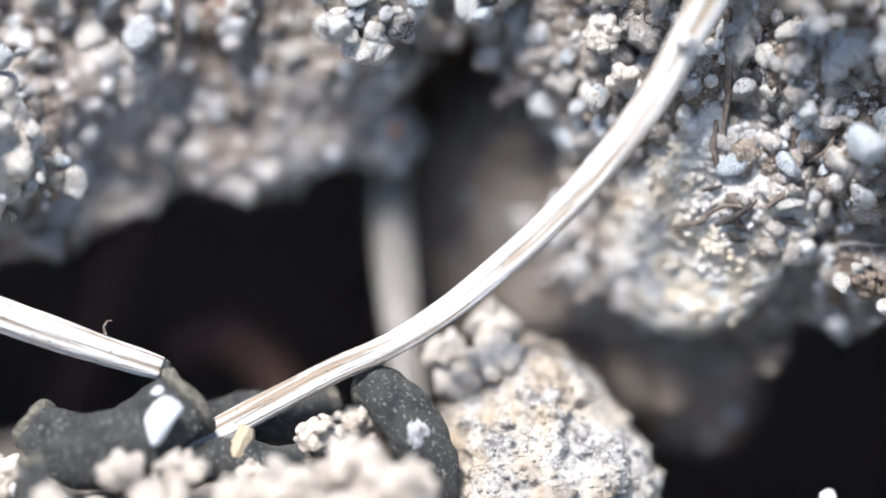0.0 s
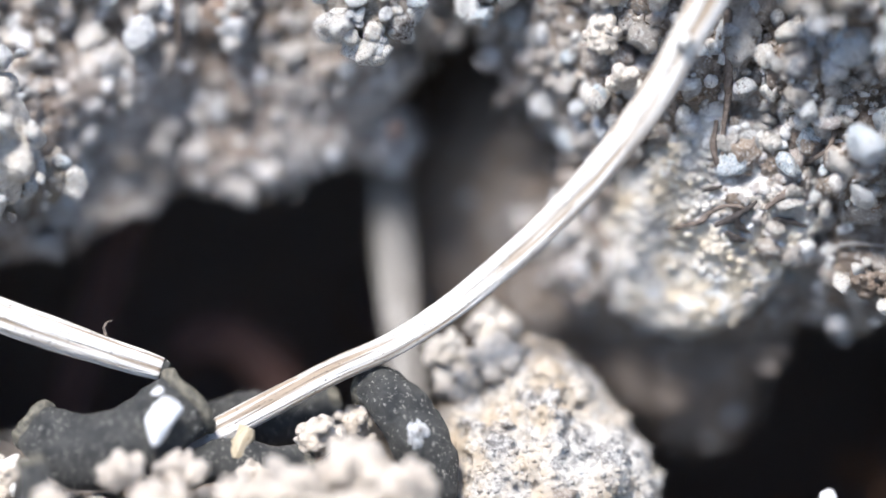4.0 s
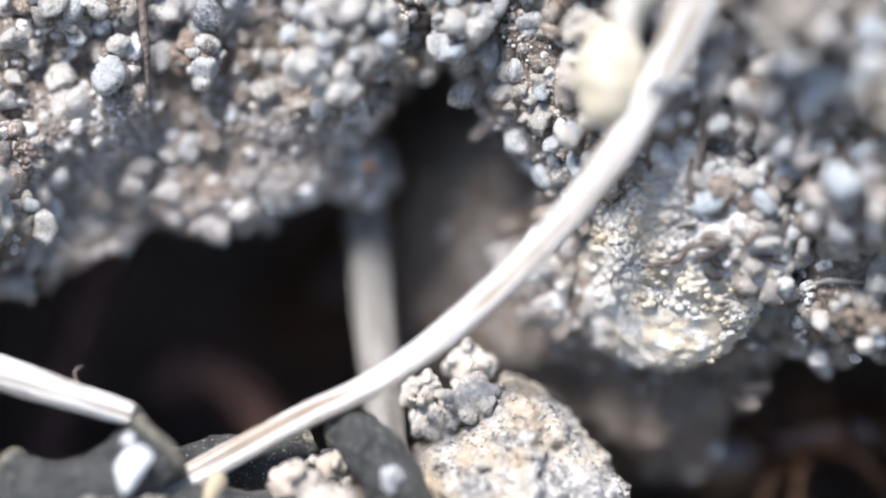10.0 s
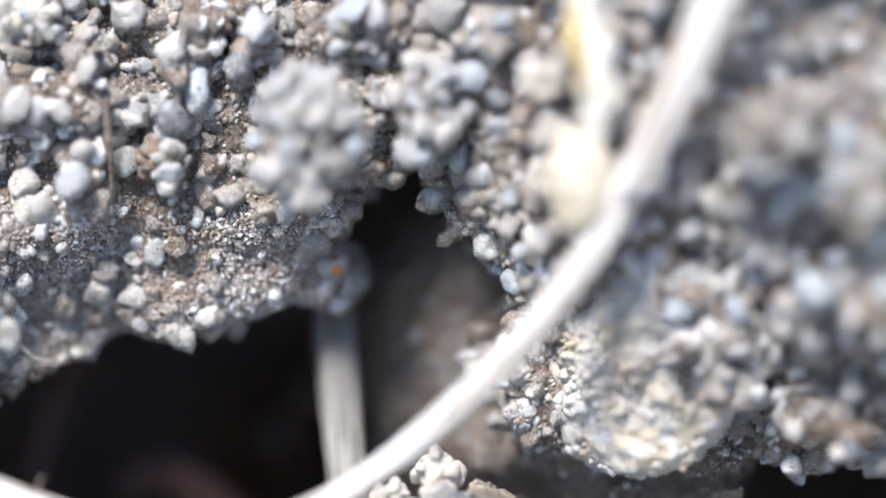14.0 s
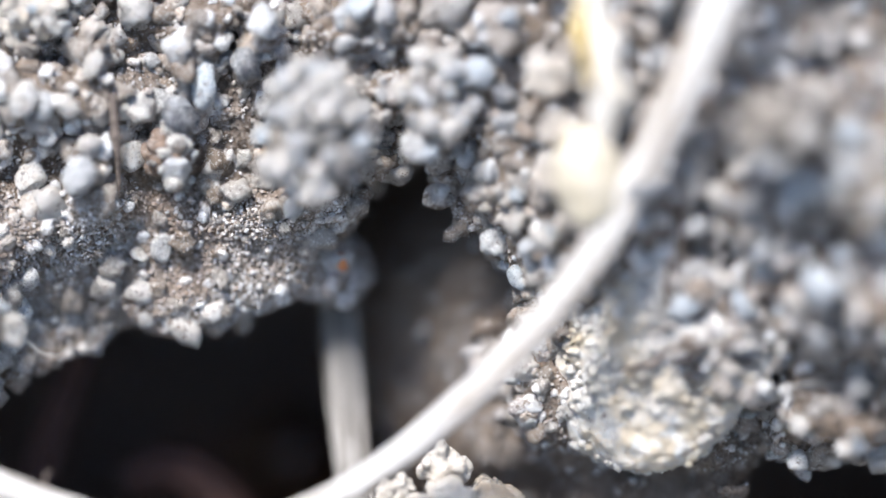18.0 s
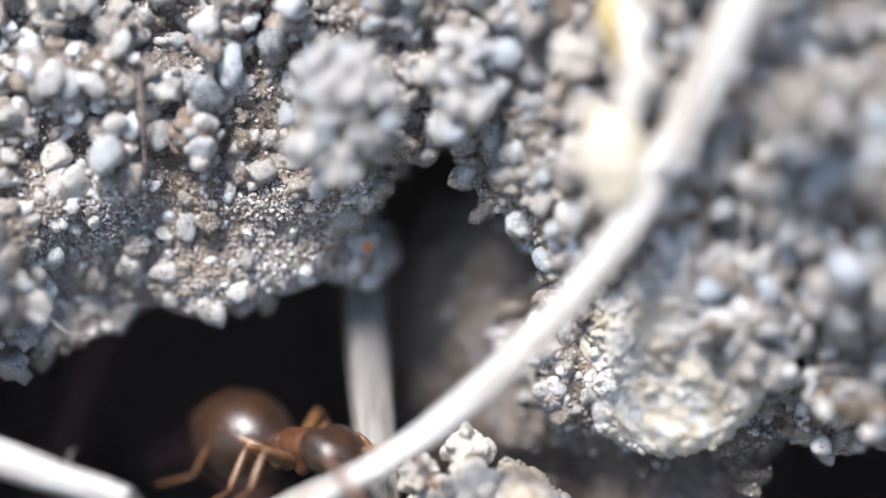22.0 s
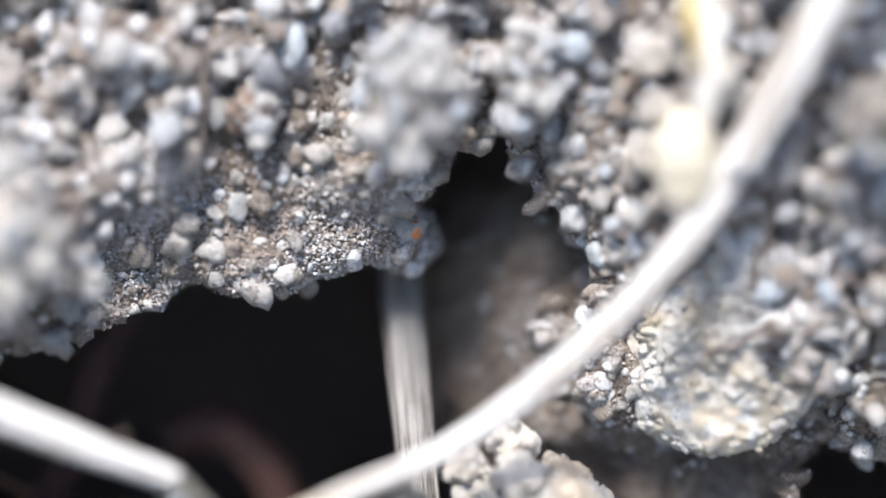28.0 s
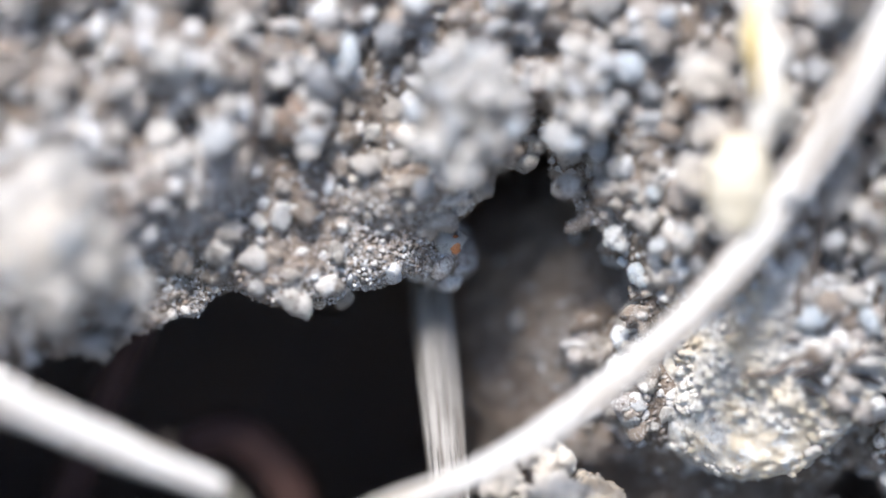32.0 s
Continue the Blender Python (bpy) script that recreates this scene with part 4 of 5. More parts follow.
def build_ant():
    """A worker ant about 4.4 mm long, head along its own x, back along z, standing at its own origin."""
    ant = empty("ant", Matrix.Identity(4))
    part("thorax", lobes_mesh("thorax", ANT_RED, [(0.36, 0, 0.06, 0.36, 0.33, 0.30), (-0.05, 0, 0.06, 0.30, 0.25, 0.26), (-0.40, 0, -0.04, 0.27, 0.23, 0.25), (0.62, 0, -0.02, 0.22, 0.16, 0.15),
                                              (0.35, 0.16, -0.22, 0.16, 0.12, 0.16), (0.35, -0.16, -0.22, 0.16, 0.12, 0.16), (-0.05, 0.15, -0.22, 0.14, 0.11, 0.14), (-0.05, -0.15, -0.22, 0.14, 0.11, 0.14),
                                              (-0.35, 0.14, -0.24, 0.14, 0.11, 0.13), (-0.35, -0.14, -0.24, 0.14, 0.11, 0.13)], 0.10), ant, "humped amber-brown thorax", pose(0.00014, 0, 0.0008))
    part("petiole", blob_mesh("petiole", ANT_RED, (0.12, 0.14, 0.22), 2), ant, "upright scale of the waist", pose(-0.0005, 0, 0.0007))
    gaster = part("gaster", blob_mesh("gaster", ANT_DARK, (1.0, 0.76, 0.74), 4, lambda v: v * (1 - 0.32 * np.clip(-v[:, :1], 0, 1) ** 2)), ant, "glossy grey-brown gaster", pose(-0.00138, 0, 0.0008, 0, 8, 0))
    tagged(part("hairs", hairs_mesh("hairs", (0.98, 0.74, 0.72), 150, 0.13, 3), gaster, "fine pale bristles"), kind="stuff")
    for x, r in ((0.25, 0.965), (-0.25, 0.95), (-0.56, 0.71)):
        n = 28
        v = [(x + dx, r * k * 0.76 * math.cos(2 * math.pi * j / n), r * k * 0.74 * math.sin(2 * math.pi * j / n)) for dx, k in ((-0.02, 0.985), (0.0, 1.003), (0.02, 0.985)) for j in range(n)]
        f = [(i * n + j, i * n + (j + 1) % n, (i + 1) * n + (j + 1) % n, (i + 1) * n + j) for i in range(2) for j in range(n)]
        part("ring", mesh_of("ring", np.array(v) * 0.001, f, ANT_RED), gaster, "paler edge of a body ring")
    head = part("head", lobes_mesh("head", ANT_DARK, [(0, 0.12, 0, 0.46, 0.36, 0.33), (0, -0.12, 0, 0.46, 0.36, 0.33), (-0.22, 0.2, 0.02, 0.28, 0.26, 0.28), (-0.22, -0.2, 0.02, 0.28, 0.26, 0.28), (0.34, 0, -0.05, 0.22, 0.26, 0.2)], 0.12), ant,
                "dark brown heart-shaped head", pose(0.00118, 0, 0.00084, 0, 20, 0))
    tagged(part("hairs", hairs_mesh("hairs", (0.50, 0.47, 0.33), 50, 0.09, 5), head, "fine pale bristles"), kind="stuff")
    for s in (-1, 1):
        part("eye", blob_mesh("eye", ANT_EYE, (0.11, 0.06, 0.10), 2), head, "black eye", pose(0.00002, s * 0.00041, 0.00012))
        part("mandible", limb_mesh("mandible", ANT_RED, 0.32, 0.075, 0.03, 0.02), head, "reddish jaw", pose(0.0004, s * 0.00016, -0.00008, 0, 10, -s * 12))
        scape = part("antenna", limb_mesh("antenna", ANT_LEG, 0.85, 0.045, 0.055), head, "elbowed amber feeler", pose(0.00032, s * 0.00018, 0.00012, 0, -25, s * 52))
        part("feeler_tip", limb_mesh("feeler_tip", ANT_LEG, 1.0, 0.042, 0.068, 0, 11), scape, "", pose(0.00084, 0, 0, 0, 35, -s * 70))
    for s in (-1, 1):
        for name, x, yaw, k in LEGS:
            leg = part(name + "_leg", limb_mesh("femur", ANT_LEG, 0.95 * k, 0.085, 0.06, 0.03), ant, "slender amber-brown leg", pose(x * 0.001, s * 0.00018, 0.0006, 0, -28, s * yaw))
            part("shin", limb_mesh("shin", ANT_LEG, 0.85 * k, 0.05, 0.045, 0.02), leg, "", pose(0.00093 * k, 0, 0, 0, 82, 0))
            part("foot", limb_mesh("foot", ANT_LEG, 0.62 * k, 0.032, 0.02), leg, "", pose(0.00093 * k + 0.00012 * k, 0, -0.00083 * k, 0, 40, 0))
    ant.scale = (1.14, 1.14, 1.14)
    return tagged(ant, "brown worker ant with amber legs on the soil", "ant", "ants at the nest")


def ant_pose(u, v, w, heading, lean, dive=0.0):
    """heading: degrees in the face, 0 along u, 90 up it; lean: how far its back tips from the viewer's side to the upper side; dive: head down into the bank."""
    a, d = radians(heading), radians(dive)
    f = way(math.cos(a) * math.cos(d), math.sin(a) * math.cos(d), math.sin(d)).normalized()
    side = way(-math.sin(a), math.cos(a), 0)
    if side.dot(UP) < 0:
        side = -side
    k = radians(lean)
    back = way(0, 0, -1) * math.cos(k) + side * math.sin(k)
    back = (back - f * back.dot(f)).normalized()
    left = back.cross(f)
    m = Matrix((f, left, back)).transposed().to_4x4()
    return Matrix.Translation(at(u, v, w)) @ m


ANT_ONE = [(0, 7.4, -8.6, 2.2, 118, 30), (0.2, 5.2, -5.6, 0.4, 118, 30), (0.4, 4.2, -4.1, -0.6, 128, 30), (0.5, 3.7, -3.5, -0.9, 140, 40), (0.6, 3.1, -2.75, -1.0, 155, 45), (0.7, 2.5, -2.5, -1.1, 165, 50),
           (0.8, 2.05, -2.6, -1.1, 172, 50), (0.9, 0.5, -2.6, -1.15, 178, 55), (1.0, -0.7, -2.35, -1.1, 174, 55), (1.1, -1.4, -2.15, -0.8, 160, 50), (1.2, -1.95, -2.0, 0.0, 166, 50), (1.3, -2.85, -1.85, 1.6, 170, 50, 20),
           (1.4, -3.2, -1.95, 2.4, 175, 50, 25), (1.6, -4.1, -2.3, 2.6, 185, 55), (1.8, -7.0, -3.1, 2.2, 195, 60), (2.0, -8.3, -3.3, 2.6, 198, 60), (2.4, -11.0, -3.7, 3.5, 190, 60), (3.5, -11.2, -3.8, 4, 100, 60), (10, -11.2, -3.8, 4, 20, 60),
           (29.5, -10.4, -4.4, 3.6, 10, 60), (30.1, -9.2, -4.3, 4.2, 8, 60), (30.3, -8.21, -3.97, 4.2, 8, 60), (30.4, -7.25, -3.39, 4.2, 10, 60), (30.5, -6.18, -2.91, 4.2, 8, 60), (30.6, -4.97, -2.88, 4.2, 2, 60), (30.7, -4.28, -2.89, 4.2, -2, 60), (30.8, -3.06, -2.86, 4.2, -4, 60), (30.9, -2.30, -2.94, 4.2, -8, 60), (31.0, -1.61, -3.20, 4.2, -14, 60), (31.1, -1.29, -3.56, 4.2, -20, 60), (31.2, -0.83, -4.20, 4.2, -40, 60),
           (31.5, 0.2, -4.6, 4.4, -50, 60), (32, 0.4, -5.4, 4.2, -60, 60)]
ANT_TWO = [(0, 9.8, -7.5, 5, 120, 20), (4.6, 8.5, -6.8, 4.4, 130, 20), (5.2, 6.0, -4.4, 2.4, 130, 20), (5.5, 4.3, -2.4, 0.7, 140, 20), (5.7, 3.25, -2.07, 0.73, 138, 25), (5.8, 3.35, -1.35, 0.6, 138, 25, 30), (5.9, 3.05, -0.85, 0.5, 136, 25, 42), (6.0, 2.75, -0.98, 0.5, 138, 25, 45), (6.1, 2.2, -0.75, 0.6, 136, 25, 42), (6.2, 1.65, -0.3, 0.75, 143, 25, 40), (6.3, 0.95, -0.05, 1.0, 146, 25, 36),
           (6.4, 0.75, 0.25, 1.2, 150, 20, 35), (6.6, 0.25, 0.4, 2.4, 165, 20, 40), (6.8, -0.7, 0.3, 4.2, 185, 20, 50), (7.0, -1.4, 0.1, 6.0, 190, 20, 60), (7.4, -1.8, -0.6, 9.0, 190, 20, 60), (14.5, -1.5, -0.8, 9.5, 190, 20, 60), (16.5, -1.4, -0.9, 8.5, 100, 20, 0),
           (17.2, -0.5, -3.2, 6.0, 60, 20, -30), (17.4, 1.2, -2.0, 2.6, 110, 25, -20), (17.5, 1.75, -1.55, 1.5, 115, 30), (17.6, 1.9, -1.9, 1.5, 100, 30), (17.7, 2.1, -3.2, 1.7, 90, 30), (17.8, 2.3, -4.4, 2.0, 70, 30), (18.2, 3.2, -5.6, 3.0, 20, 30), (32, 3.4, -5.0, 3.2, -40, 30)]
ANT_THREE = [(0, 0.5, -1.2, 9.3, 20, 20), (6.9, 1.2, -1.0, 6.0, 20, 20, -30), (7.2, 2.1, -0.6, 0.6, 65, 15, -30), (7.3, 1.55, -0.27, 0.1, 72, 15, -40), (7.4, 1.05, 0.45, -0.2, 70, 15, -42), (7.5, 1.2, 0.57, -0.3, 72, 15, -42), (7.6, 0.76, 1.24, -0.3, 85, 15, -42), (7.7, 1.6, 1.6, -0.5, 71, 15, -44),
             (7.8, 1.95, 2.2, -0.7, 67, 15, -44), (8.0, 2.09, 2.36, -0.75, 65, 15, -44), (8.4, 2.2, 2.4, -0.75, 66, 15, -44), (8.6, 2.0, 2.3, -0.7, 64, 15, -35), (8.65, 1.2, 1.9, 0.2, 100, 10), (8.7, 0.2, 1.2, 2.2, 150, 10, 20), (8.8, -0.3, 0.9, 4.5, 190, 10, 50), (9.1, -0.6, 0.2, 9.0, 200, 10, 60),
             (20.0, -4.5, -3.0, 8.8, 200, 20), (20.8, -5.2, -2.8, 6.5, 120, 40), (21.4, -4.4, -2.9, 4.0, 40, 50), (21.6, -3.4, -2.9, 2.6, 30, 50), (21.8, -2.3, -2.05, 1.3, 18, 55), (22.0, -2.2, -2.25, 1.0, -6, 70, -52), (22.3, -1.9, -2.05, 1.0, 6, 70), (22.5, -1.75, -2.0, 1.0, 14, 68), (22.6, -1.45, -1.95, 1.0, 16, 62),
             (22.7, -0.07, -1.36, 1.08, 10, 50), (22.8, 0.67, -1.48, 0.98, 2, 50), (22.9, 1.10, -1.50, 0.88, -4, 50), (23.0, 1.96, -1.22, 0.58, -22, 50), (23.1, 2.46, -1.43, 0.38, -45, 50), (23.2, 3.81, -2.56, 0.28, -45, 50),
             (23.3, 4.5, -4.1, 0.8, -50, 30), (23.4, 5.0, -5.4, 1.6, -50, 30), (23.8, 5.6, -6.2, 2.4, -40, 30), (32, 6.0, -5.9, 3.4, -40, 30)]
ANT_FOUR = [(0, 11.5, -5.2, 7.0, 150, 40), (1.8, 10.5, -4.6, 5.5, 150, 40), (2.2, 7.8, -3.8, 4.4, 150, 40), (2.5, 6.6, -3.6, 4.0, 160, 40), (2.9, 6.8, -4.2, 4.6, 200, 40), (3.4, 9.5, -5.4, 6.0, 260, 40), (6.5, 9.5, -5.4, 6.0, 100, 40), (7.3, 7.2, -4.6, 4.4, 120, 40),
            (7.6, 6.3, -4.3, 4.2, 140, 40), (8.4, 6.6, -4.5, 4.2, 100, 40), (9.0, 7.0, -4.0, 3.9, 60, 40), (9.3, 7.4, -3.8, 4.0, 30, 40), (9.8, 7.0, -3.5, 4.1, 20, 40), (10.2, 7.6, -3.7, 4.3, 0, 40), (10.8, 9.6, -4.4, 5.2, -10, 40), (32, 10.4, -5.0, 5.8, -10, 40)]
PUPA_WAY = [(0, 1.5, -0.9, 9.0, 20), (6.9, 2.0, -0.8, 5.6, 30), (7.2, 2.5, 0.4, 0.2, 70), (7.3, 2.2, 1.5, -1.0, 100), (7.4, 2.3, 2.1, -1.1, 80), (7.5, 1.8, 2.45, -1.1, 95), (7.6, 1.2, 2.95, -1.1, 95), (7.7, 2.5, 3.65, -1.2, 95), (7.8, 2.85, 3.75, -1.3, 60), (7.9, 3.05, 3.75, -1.4, 50),
            (8.0, 3.3, 3.95, -1.5, 45), (8.4, 3.5, 4.0, -1.6, 60), (8.6, 3.48, 3.95, -1.75, 80), (32, 3.45, 3.9, -1.8, 95)]


def pupa():
    ob = empty("ant_pupa", Matrix.Identity(4))
    part("body", blob_mesh("body", PUPA, (0.95, 0.60, 0.52), 5, lambda v: v * (1 - 0.22 * v[:, :1]) * (1 + 0.02 * np.sin(v[:, :1] * 14) + 0.07 * rough(v, 71, 0.7, 3)[:, None])), ob)
    part("tip", blob_mesh("tip", TAN, (0.16, 0.30, 0.26), 3), ob, "tan cast skin at one end", pose(-0.00100, 0.00012, 0))
    part("scrap", blob_mesh("scrap", ROOT, (0.12, 0.06, 0.08), 2), ob, "small brown scrap on its side", pose(0.00050, 0.00050, 0))
    return tagged(ob, "cream-yellow ant pupa carried up to the straw", "pupa")


first_ant = build_ant()
ants = [first_ant] + [copy_thing(first_ant, Matrix.Identity(4)) for _ in range(3)]
brood = pupa()


def stride(ant, rows, beats):
    """The six legs swing in two sets of three while the ant walks."""
    for leg in [c for c in ant.children if "_leg" in c.name]:
        rest = leg.matrix_basis.copy()
        side = 1 if rest.translation.y > 0 else -1
        kind = leg.name.split("_")[0]
        phase = (0 if (kind == "middle") == (side > 0) else math.pi)
        keys = [(0, rest)]
        for s0, s1 in zip(beats[::2], beats[1::2]):
            n = max(2, int((s1 - s0) / 0.06))
            for i in range(n + 1):
                t = s0 + (s1 - s0) * i / n
                swing = 20 * math.sin(2 * math.pi * t / 0.24 + phase)
                lift = 9 * max(0, math.cos(2 * math.pi * t / 0.24 + phase))
                keys.append((t, Matrix.Translation(rest.translation) @ Matrix.Rotation(radians(side * swing), 4, "Z") @ rest.to_3x3().to_4x4() @ Matrix.Rotation(radians(-lift), 4, "Y")))
        keys.append((32, rest))
        walk(leg, sorted({round(t, 3): m for t, m in keys}.items()))


def motions():
    for ant, rows in zip(ants, (ANT_ONE, ANT_TWO, ANT_THREE, ANT_FOUR)):
        walk(ant, [(t, ant_pose(*p)) for t, *p in rows])
    stride(ants[0], ANT_ONE, (0.05, 2.4, 29.6, 31.6))
    stride(ants[1], ANT_TWO, (5.1, 7.3, 17.0, 18.2))
    stride(ants[2], ANT_THREE, (7.0, 7.9, 8.6, 9.0, 20.9, 21.9, 22.5, 23.8))
    stride(ants[3], ANT_FOUR, (7.3, 8.4, 9.0, 10.8))
    walk(brood, [(t, ant_pose(u, v, w, h, 20)) for t, u, v, w, h in PUPA_WAY])


# ---- sand grains on the bank ----
def scatter():
    """Places on the bank's face: where, which way out, in millimetres."""
    quad = bank_v[bank_f]
    mid = quad.mean(1)
    n = np.cross(quad[:, 2] - quad[:, 0], quad[:, 3] - quad[:, 1])
    area = np.linalg.norm(n, axis=1)
    n = n / area[:, None]
    keep = (np.abs(mid[:, 0]) < 9.9) & (mid[:, 1] > -5.2) & (mid[:, 1] < 8.6) & (mid[:, 2] < 6) & (mid[:, 2] > -4.5) & (n[:, 2] < 0.55)
    return mid[keep], n[keep], area[keep] / 2


def turn(rs):
    q = rs.normal(size=4)
    q /= np.linalg.norm(q)
    w, x, y, z = q
    return np.array([[1 - 2 * (y * y + z * z), 2 * (x * y - z * w), 2 * (x * z + y * w)], [2 * (x * y + z * w), 1 - 2 * (x * x + z * z), 2 * (y * z - x * w)], [2 * (x * z - y * w), 2 * (y * z + x * w), 1 - 2 * (x * x + y * y)]])


TINTS = {(7.44, 1.86): ICE, (6.18, 1.5): ICE, (7.13, 3.52): ICE, (5.37, 2.88): MILK, (6.44, 2.44): MILK, (6.48, 0.32): ICE, (6.29, 3.24): SLATE, (7.42, 0.95): MILK, (1.78, 2.62): MILK,
         (-3.27, 5.47): ICE, (-5.45, 3.87): MILK, (-3.67, 4.95): SLATE, (-2.19, 6.51): MILK, (-2.51, 5.8): SLATE, (-1.71, 3.25): MILK, (-5.6, 5.04): CREAM, (-6.1, 6.68): CREAM,
         (-6.44, 5.22): CREAM, (-5.18, 5.8): CREAM, (-6.38, 3.83): CREAM, (0.84, 3.39): RUST, (1.83, 2.61): MILK, (1.58, 5.58): ICE, (2.06, 5.18): SLATE, (-0.47, 6.82): ICE, (2.77, 2.68): CREAM, (-0.16, 4.43): SLATE}


def sand():
    rs = np.random.RandomState(77)
    mid, n, area = scatter()
    shapes = {lv: [rock(100 + k + 40 * lv, np.array((1, rs.uniform(0.6, 1), rs.uniform(0.5, 0.9))), 9, lv, 0.17, 0.04, 0.54) for k in range(14)] for lv in (1, 2, 3)}
    sv = np.array([x.co[:] for x in ps.data.vertices]) * 1000
    sn = np.array([x.normal[:] for x in ps.data.vertices])
    on = (sn[:, 1] < 0.1) & (sv[:, 2] > -2.0)
    mid = np.concatenate([mid, sv[on][:, [0, 2, 1]] + np.array((4.45, 0.65, 1.0))])
    n = np.concatenate([n, sn[on][:, [0, 2, 1]]])
    area = np.concatenate([area, np.where((sv[on][:, 0] + 0.3 * np.sin(sv[on][:, 2] * 2.3) > 0.45) & (sv[on][:, 2] > -0.6 + 0.2 * np.sin(sv[on][:, 0] * 3)), 0.0040, 0.0001)])
    prob = area / area.sum()
    loose = area * np.where((mid[:, 1] > 3.3) | (mid[:, 0] > 1.6) | (mid[:, 0] < -6.8), 1.0, 0.35) * np.where(mid[:, 2] > 3, 0.3, 1)
    even = area * np.where(mid[:, 2] > 1.9, 0.15, 1)
    even, loose = even / even.sum(), loose / loose.sum()
    crust = area * ((mid[:, 0] > -7.2) & (mid[:, 0] < 6.8) & (mid[:, 1] > -1.5) & (mid[:, 1] < 6.8) & (mid[:, 2] < 2.5))
    crust = crust * np.where((mid[:, 1] < 3.4) & (mid[:, 0] < 1.6), 2.5, 1)
    crust /= crust.sum()
    lip = area * ((mid[:, 0] > -7.2) & (mid[:, 0] < 1.8) & (mid[:, 1] < 3.6) & (mid[:, 1] > 0) & (mid[:, 2] < 2.2))
    lip /= lip.sum()
    # under the ledge of the pale stone the soil is bare
    bare = (mid[:, 1] < -0.9) & (mid[:, 0] > 2.4) & (mid[:, 0] < 6.6) & (mid[:, 2] > 0.8)
    deep = np.where(mid[:, 2] > 2.1, 0.06, 1)
    loose, even = np.where(bare, 0.05, deep) * loose, np.where(bare, 0.2, deep) * even
    loose, even = loose / loose.sum(), even / even.sum()
    lumps = [rock(300 + k, np.array((1, rs.uniform(0.7, 1), rs.uniform(0.6, 1))), 3, 2, 0.42, 0.34, 0.7) for k in range(14)]
    kinds = (("soil_crumbs", "grey-brown crumbs of soil between the grains", CRUMBLE, ((3000, 0.06, 0.32, lumps, loose, False),)),
             ("sand", "grey and brown quartz sand stuck in the soil", GRAINS, ((3200, 0.06, 0.17, shapes[2], even, False), (900, 0.14, 0.34, shapes[3], loose, False))),
             ("fine_sand", "sugary grey fine sand crusting the soil", FINE, ((8000, 0.03, 0.07, shapes[1], prob, True), (36000, 0.016, 0.05, shapes[1], crust, True), (15000, 0.025, 0.065, shapes[1], lip, True), (26000, 0.012, 0.036, shapes[1], None, True))))
    # sand and crumbs too fine or too many to count
    turns = np.array([turn(rs) for _ in range(400)])
    for name, label, material, layers in kinds:
        vs, fs, facets, base = [], [], [], 0
        for count, lo, hi, set_of, share, facet in layers:
            kind, r = rs.randint(14, size=count), lo + (hi - lo) * rs.rand(count) ** 1.8
            if share is None:  # dusted over the crumbs
                place = crumbs[rs.randint(len(crumbs), size=count)] + rs.uniform(-0.01, 0.01, (count, 3))
            else:
                spot = rs.choice(len(mid), count, p=share)
                place = mid[spot] + n[spot] * (r * rs.uniform(-0.35, 0.45, count))[:, None] + rs.uniform(-0.05, 0.05, (count, 3))
            spun = turns[rs.randint(400, size=count)] * r[:, None, None]
            for k in range(14):
                v, f = set_of[k]
                on_k = kind == k
                m = int(on_k.sum())
                vs.append((np.einsum("aij,bj->abi", spun[on_k], v) + place[on_k][:, None]).reshape(-1, 3))
                fs.append((f[None] + (base + np.arange(m) * len(v))[:, None, None]).reshape(-1, 3))
                facets.append(np.full(m * len(f), not facet))
                base += m * len(v)
        if name == "soil_crumbs":
            crumbs = np.concatenate(vs)
            crumbs = crumbs[(crumbs[:, 2] < 1.6) & (np.abs(crumbs[:, 0]) < 8.5)]
        me = mesh_of(name, to_world(np.concatenate(vs)), np.concatenate(fs), material)
        me.polygons.foreach_set("use_smooth", np.concatenate(facets))
        tagged(new(name, me), label, "sand", kind="stuff")
    # grains that can be told apart
    meshes = GRAIN_MESHES
    near = (mid[:, 2] < 1.7) & (mid[:, 1] > -2.5) & (np.abs(mid[:, 0]) < 9) & ~bare
    idx = np.flatnonzero(near)
    pick = rs.choice(idx, 230, p=loose[idx] / loose[idx].sum(), replace=False)
    front = bank_v[(bank_v[:, 2] < 3)]
    spots = [(mid[i] + n[i] * 0.06, 0.16 + 0.20 * rs.rand() ** 1.6) for i in pick]
    for u, v, r in LEFT_GRAINS + LIP_GRAINS + RIGHT_GRAINS:
        by = front[np.hypot(front[:, 0] - u, front[:, 1] - v) < 0.16]
        w = by[:, 2].min() if len(by) else float(face_depth(np.array(u), np.array(v)))
        spots.append((np.array((u, v, w - 0.5 * r)), r))
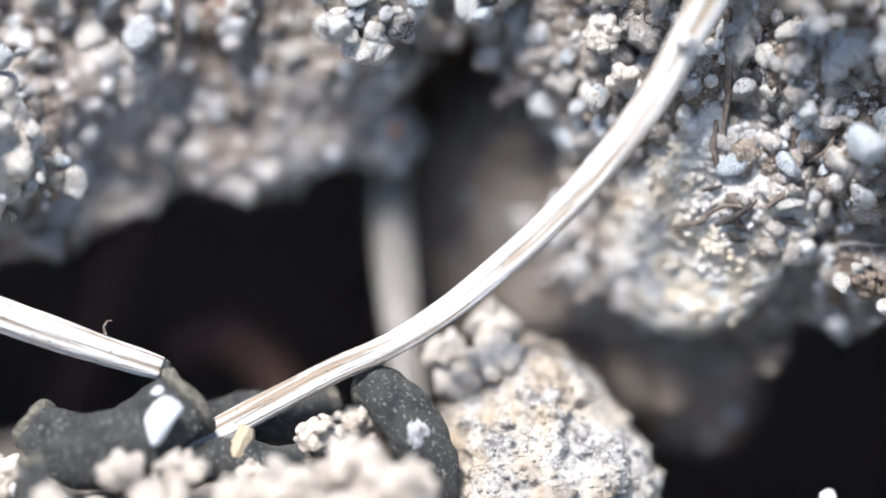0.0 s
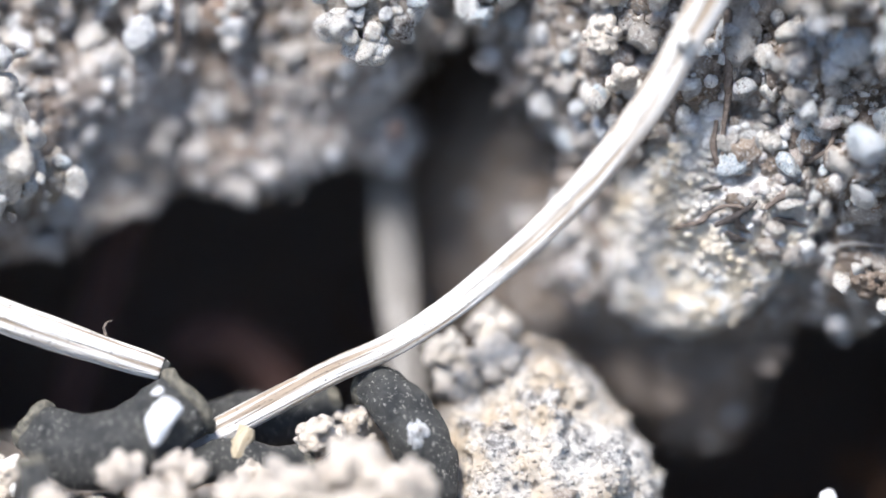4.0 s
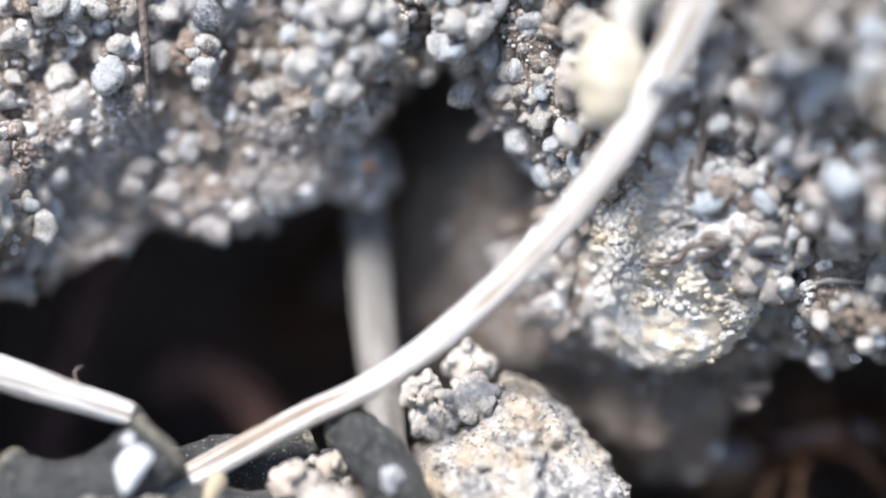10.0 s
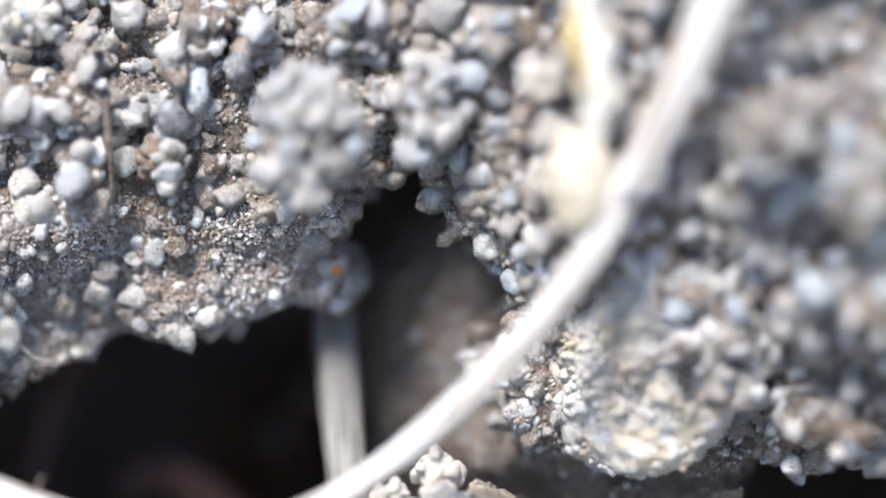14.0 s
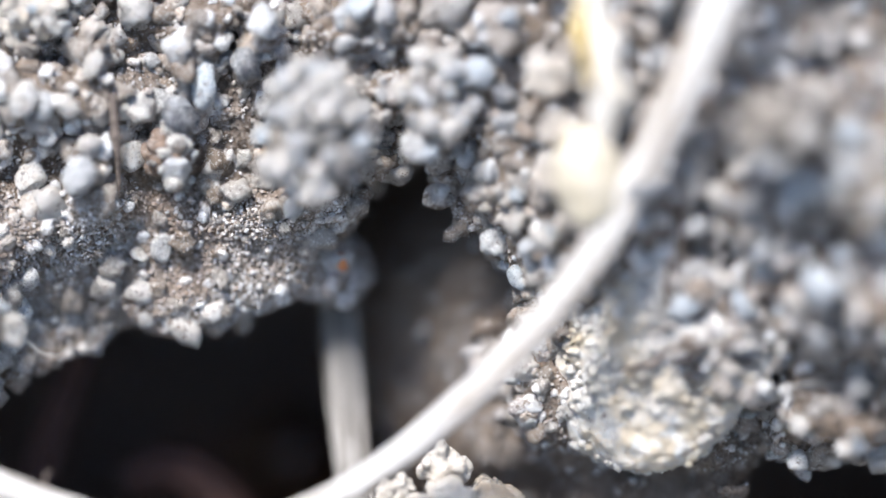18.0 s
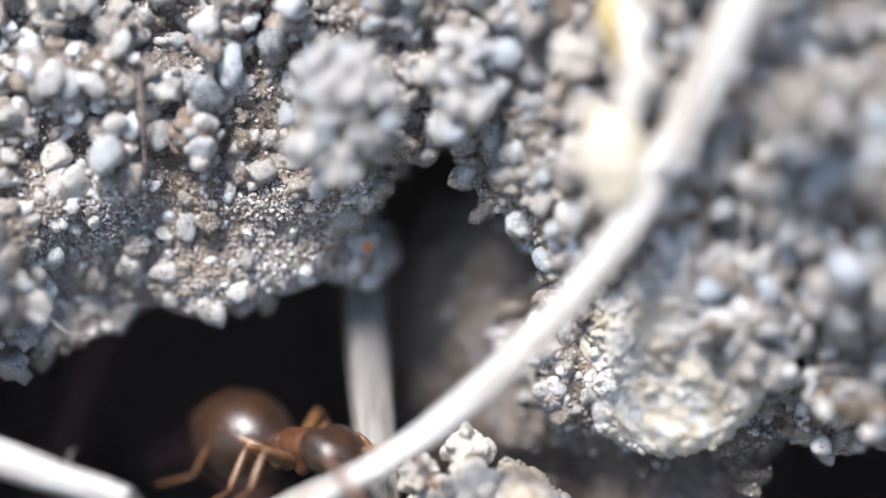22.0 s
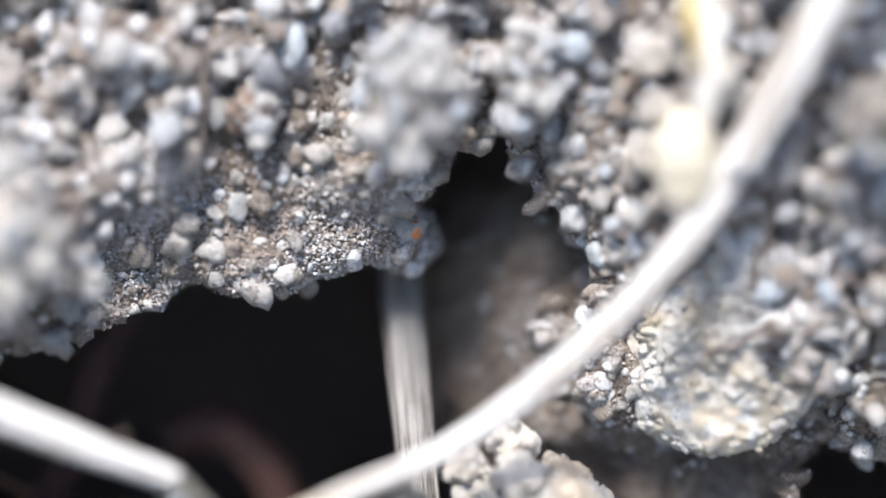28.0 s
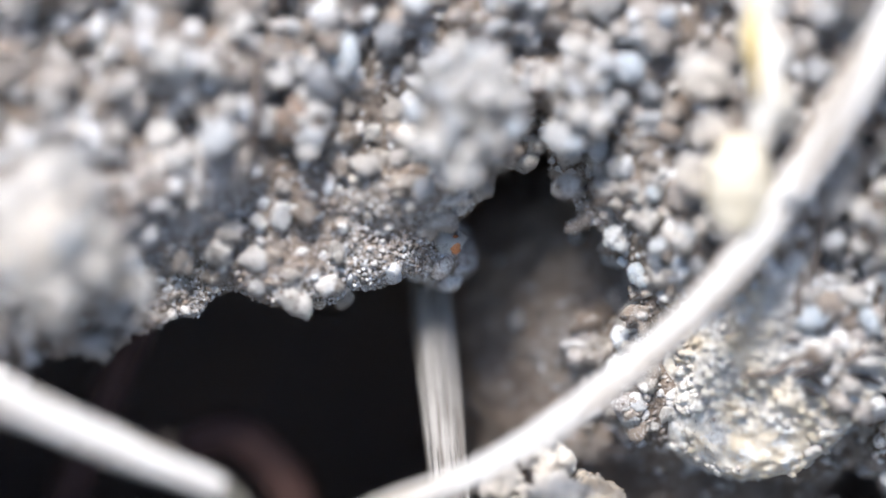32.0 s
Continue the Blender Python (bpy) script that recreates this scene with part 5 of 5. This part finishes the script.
    for k, (p, r) in enumerate(spots):
        m = Matrix.Translation(Vector(to_world(p[None])[0])) @ Matrix(turn(rs).tolist()).to_4x4() @ Matrix.Scale(r, 4)
        ob = part("sand_grain", meshes[k % 16], soil_bank, m=m)
        common = (CREAM, CREAM, MILK, None)[rs.randint(4)] if p[0] < -4.3 and p[1] > 2.4 else (None, None, MILK, CREAM, None, ICE)[rs.randint(6)]
        paint(ob, TINTS.get((round(float(p[0]), 2), round(float(p[1]), 2)), common))


# grains large enough to know one by one: u, v, half size
LEFT_GRAINS = [(-3.67, 4.95, 0.4), (-2.19, 6.51, 0.48), (-2.14, 3.28, 0.24), (-5.08, 6.74, 0.26), (-5.66, 6.4, 0.2), (-5.6, 5.04, 0.28), (-5.18, 5.8, 0.3), (-4.85, 5.99, 0.18), (-4.21, 5.91, 0.2), (-2.51, 5.8, 0.36), (-0.16, 4.43, 0.33), (-4.52, 2.46, 0.2), (-5.73, 2.68, 0.15), (-6.69, 1.49, 0.3), (-3.27, 5.47, 0.44), (-5.45, 3.87, 0.38), (-1.71, 3.25, 0.21), (-6.1, 6.68, 0.5), (-6.44, 5.22, 0.42), (-6.38, 3.83, 0.36), (-6.05, 4.62, 0.25)]
LIP_GRAINS = [(0.84, 3.39, 0.31), (1.83, 2.61, 0.27), (1.58, 5.58, 0.33), (1.49, 5.01, 0.26), (2.06, 5.18, 0.27), (2.1, 4.75, 0.2), (-0.47, 6.82, 0.42), (2.25, 3.44, 0.22), (2.77, 2.68, 0.28), (2.44, 2.54, 0.2), (1.47, 2.55, 0.16), (1.17, 6.66, 0.36), (2.15, 6.55, 0.3)]
RIGHT_GRAINS = [(7.44, 1.86, 0.5), (6.18, 1.5, 0.34), (7.13, 3.52, 0.45), (5.37, 2.88, 0.3), (5.81, 2.34, 0.18), (6.44, 2.44, 0.25), (6.8, 1.42, 0.17), (6.29, 3.24, 0.28), (5.84, 3.28, 0.25), (7.42, 0.95, 0.3), (6.87, 0.75, 0.25), (1.78, 2.62, 0.27), (2.4, 2.51, 0.2), (2.77, 2.75, 0.22), (2.05, 4.74, 0.25), (2.27, 4.52, 0.16), (0.83, 3.45, 0.29), (7.48, -0.59, 0.2), (6.48, 0.32, 0.34), (7.75, -1.29, 0.16), (5.54, -0.16, 0.14), (4.98, 1.79, 0.22), (8.15, 0.06, 0.3), (7.99, 4.41, 0.35), (5.08, 3.87, 0.25)]

sand()
motions()
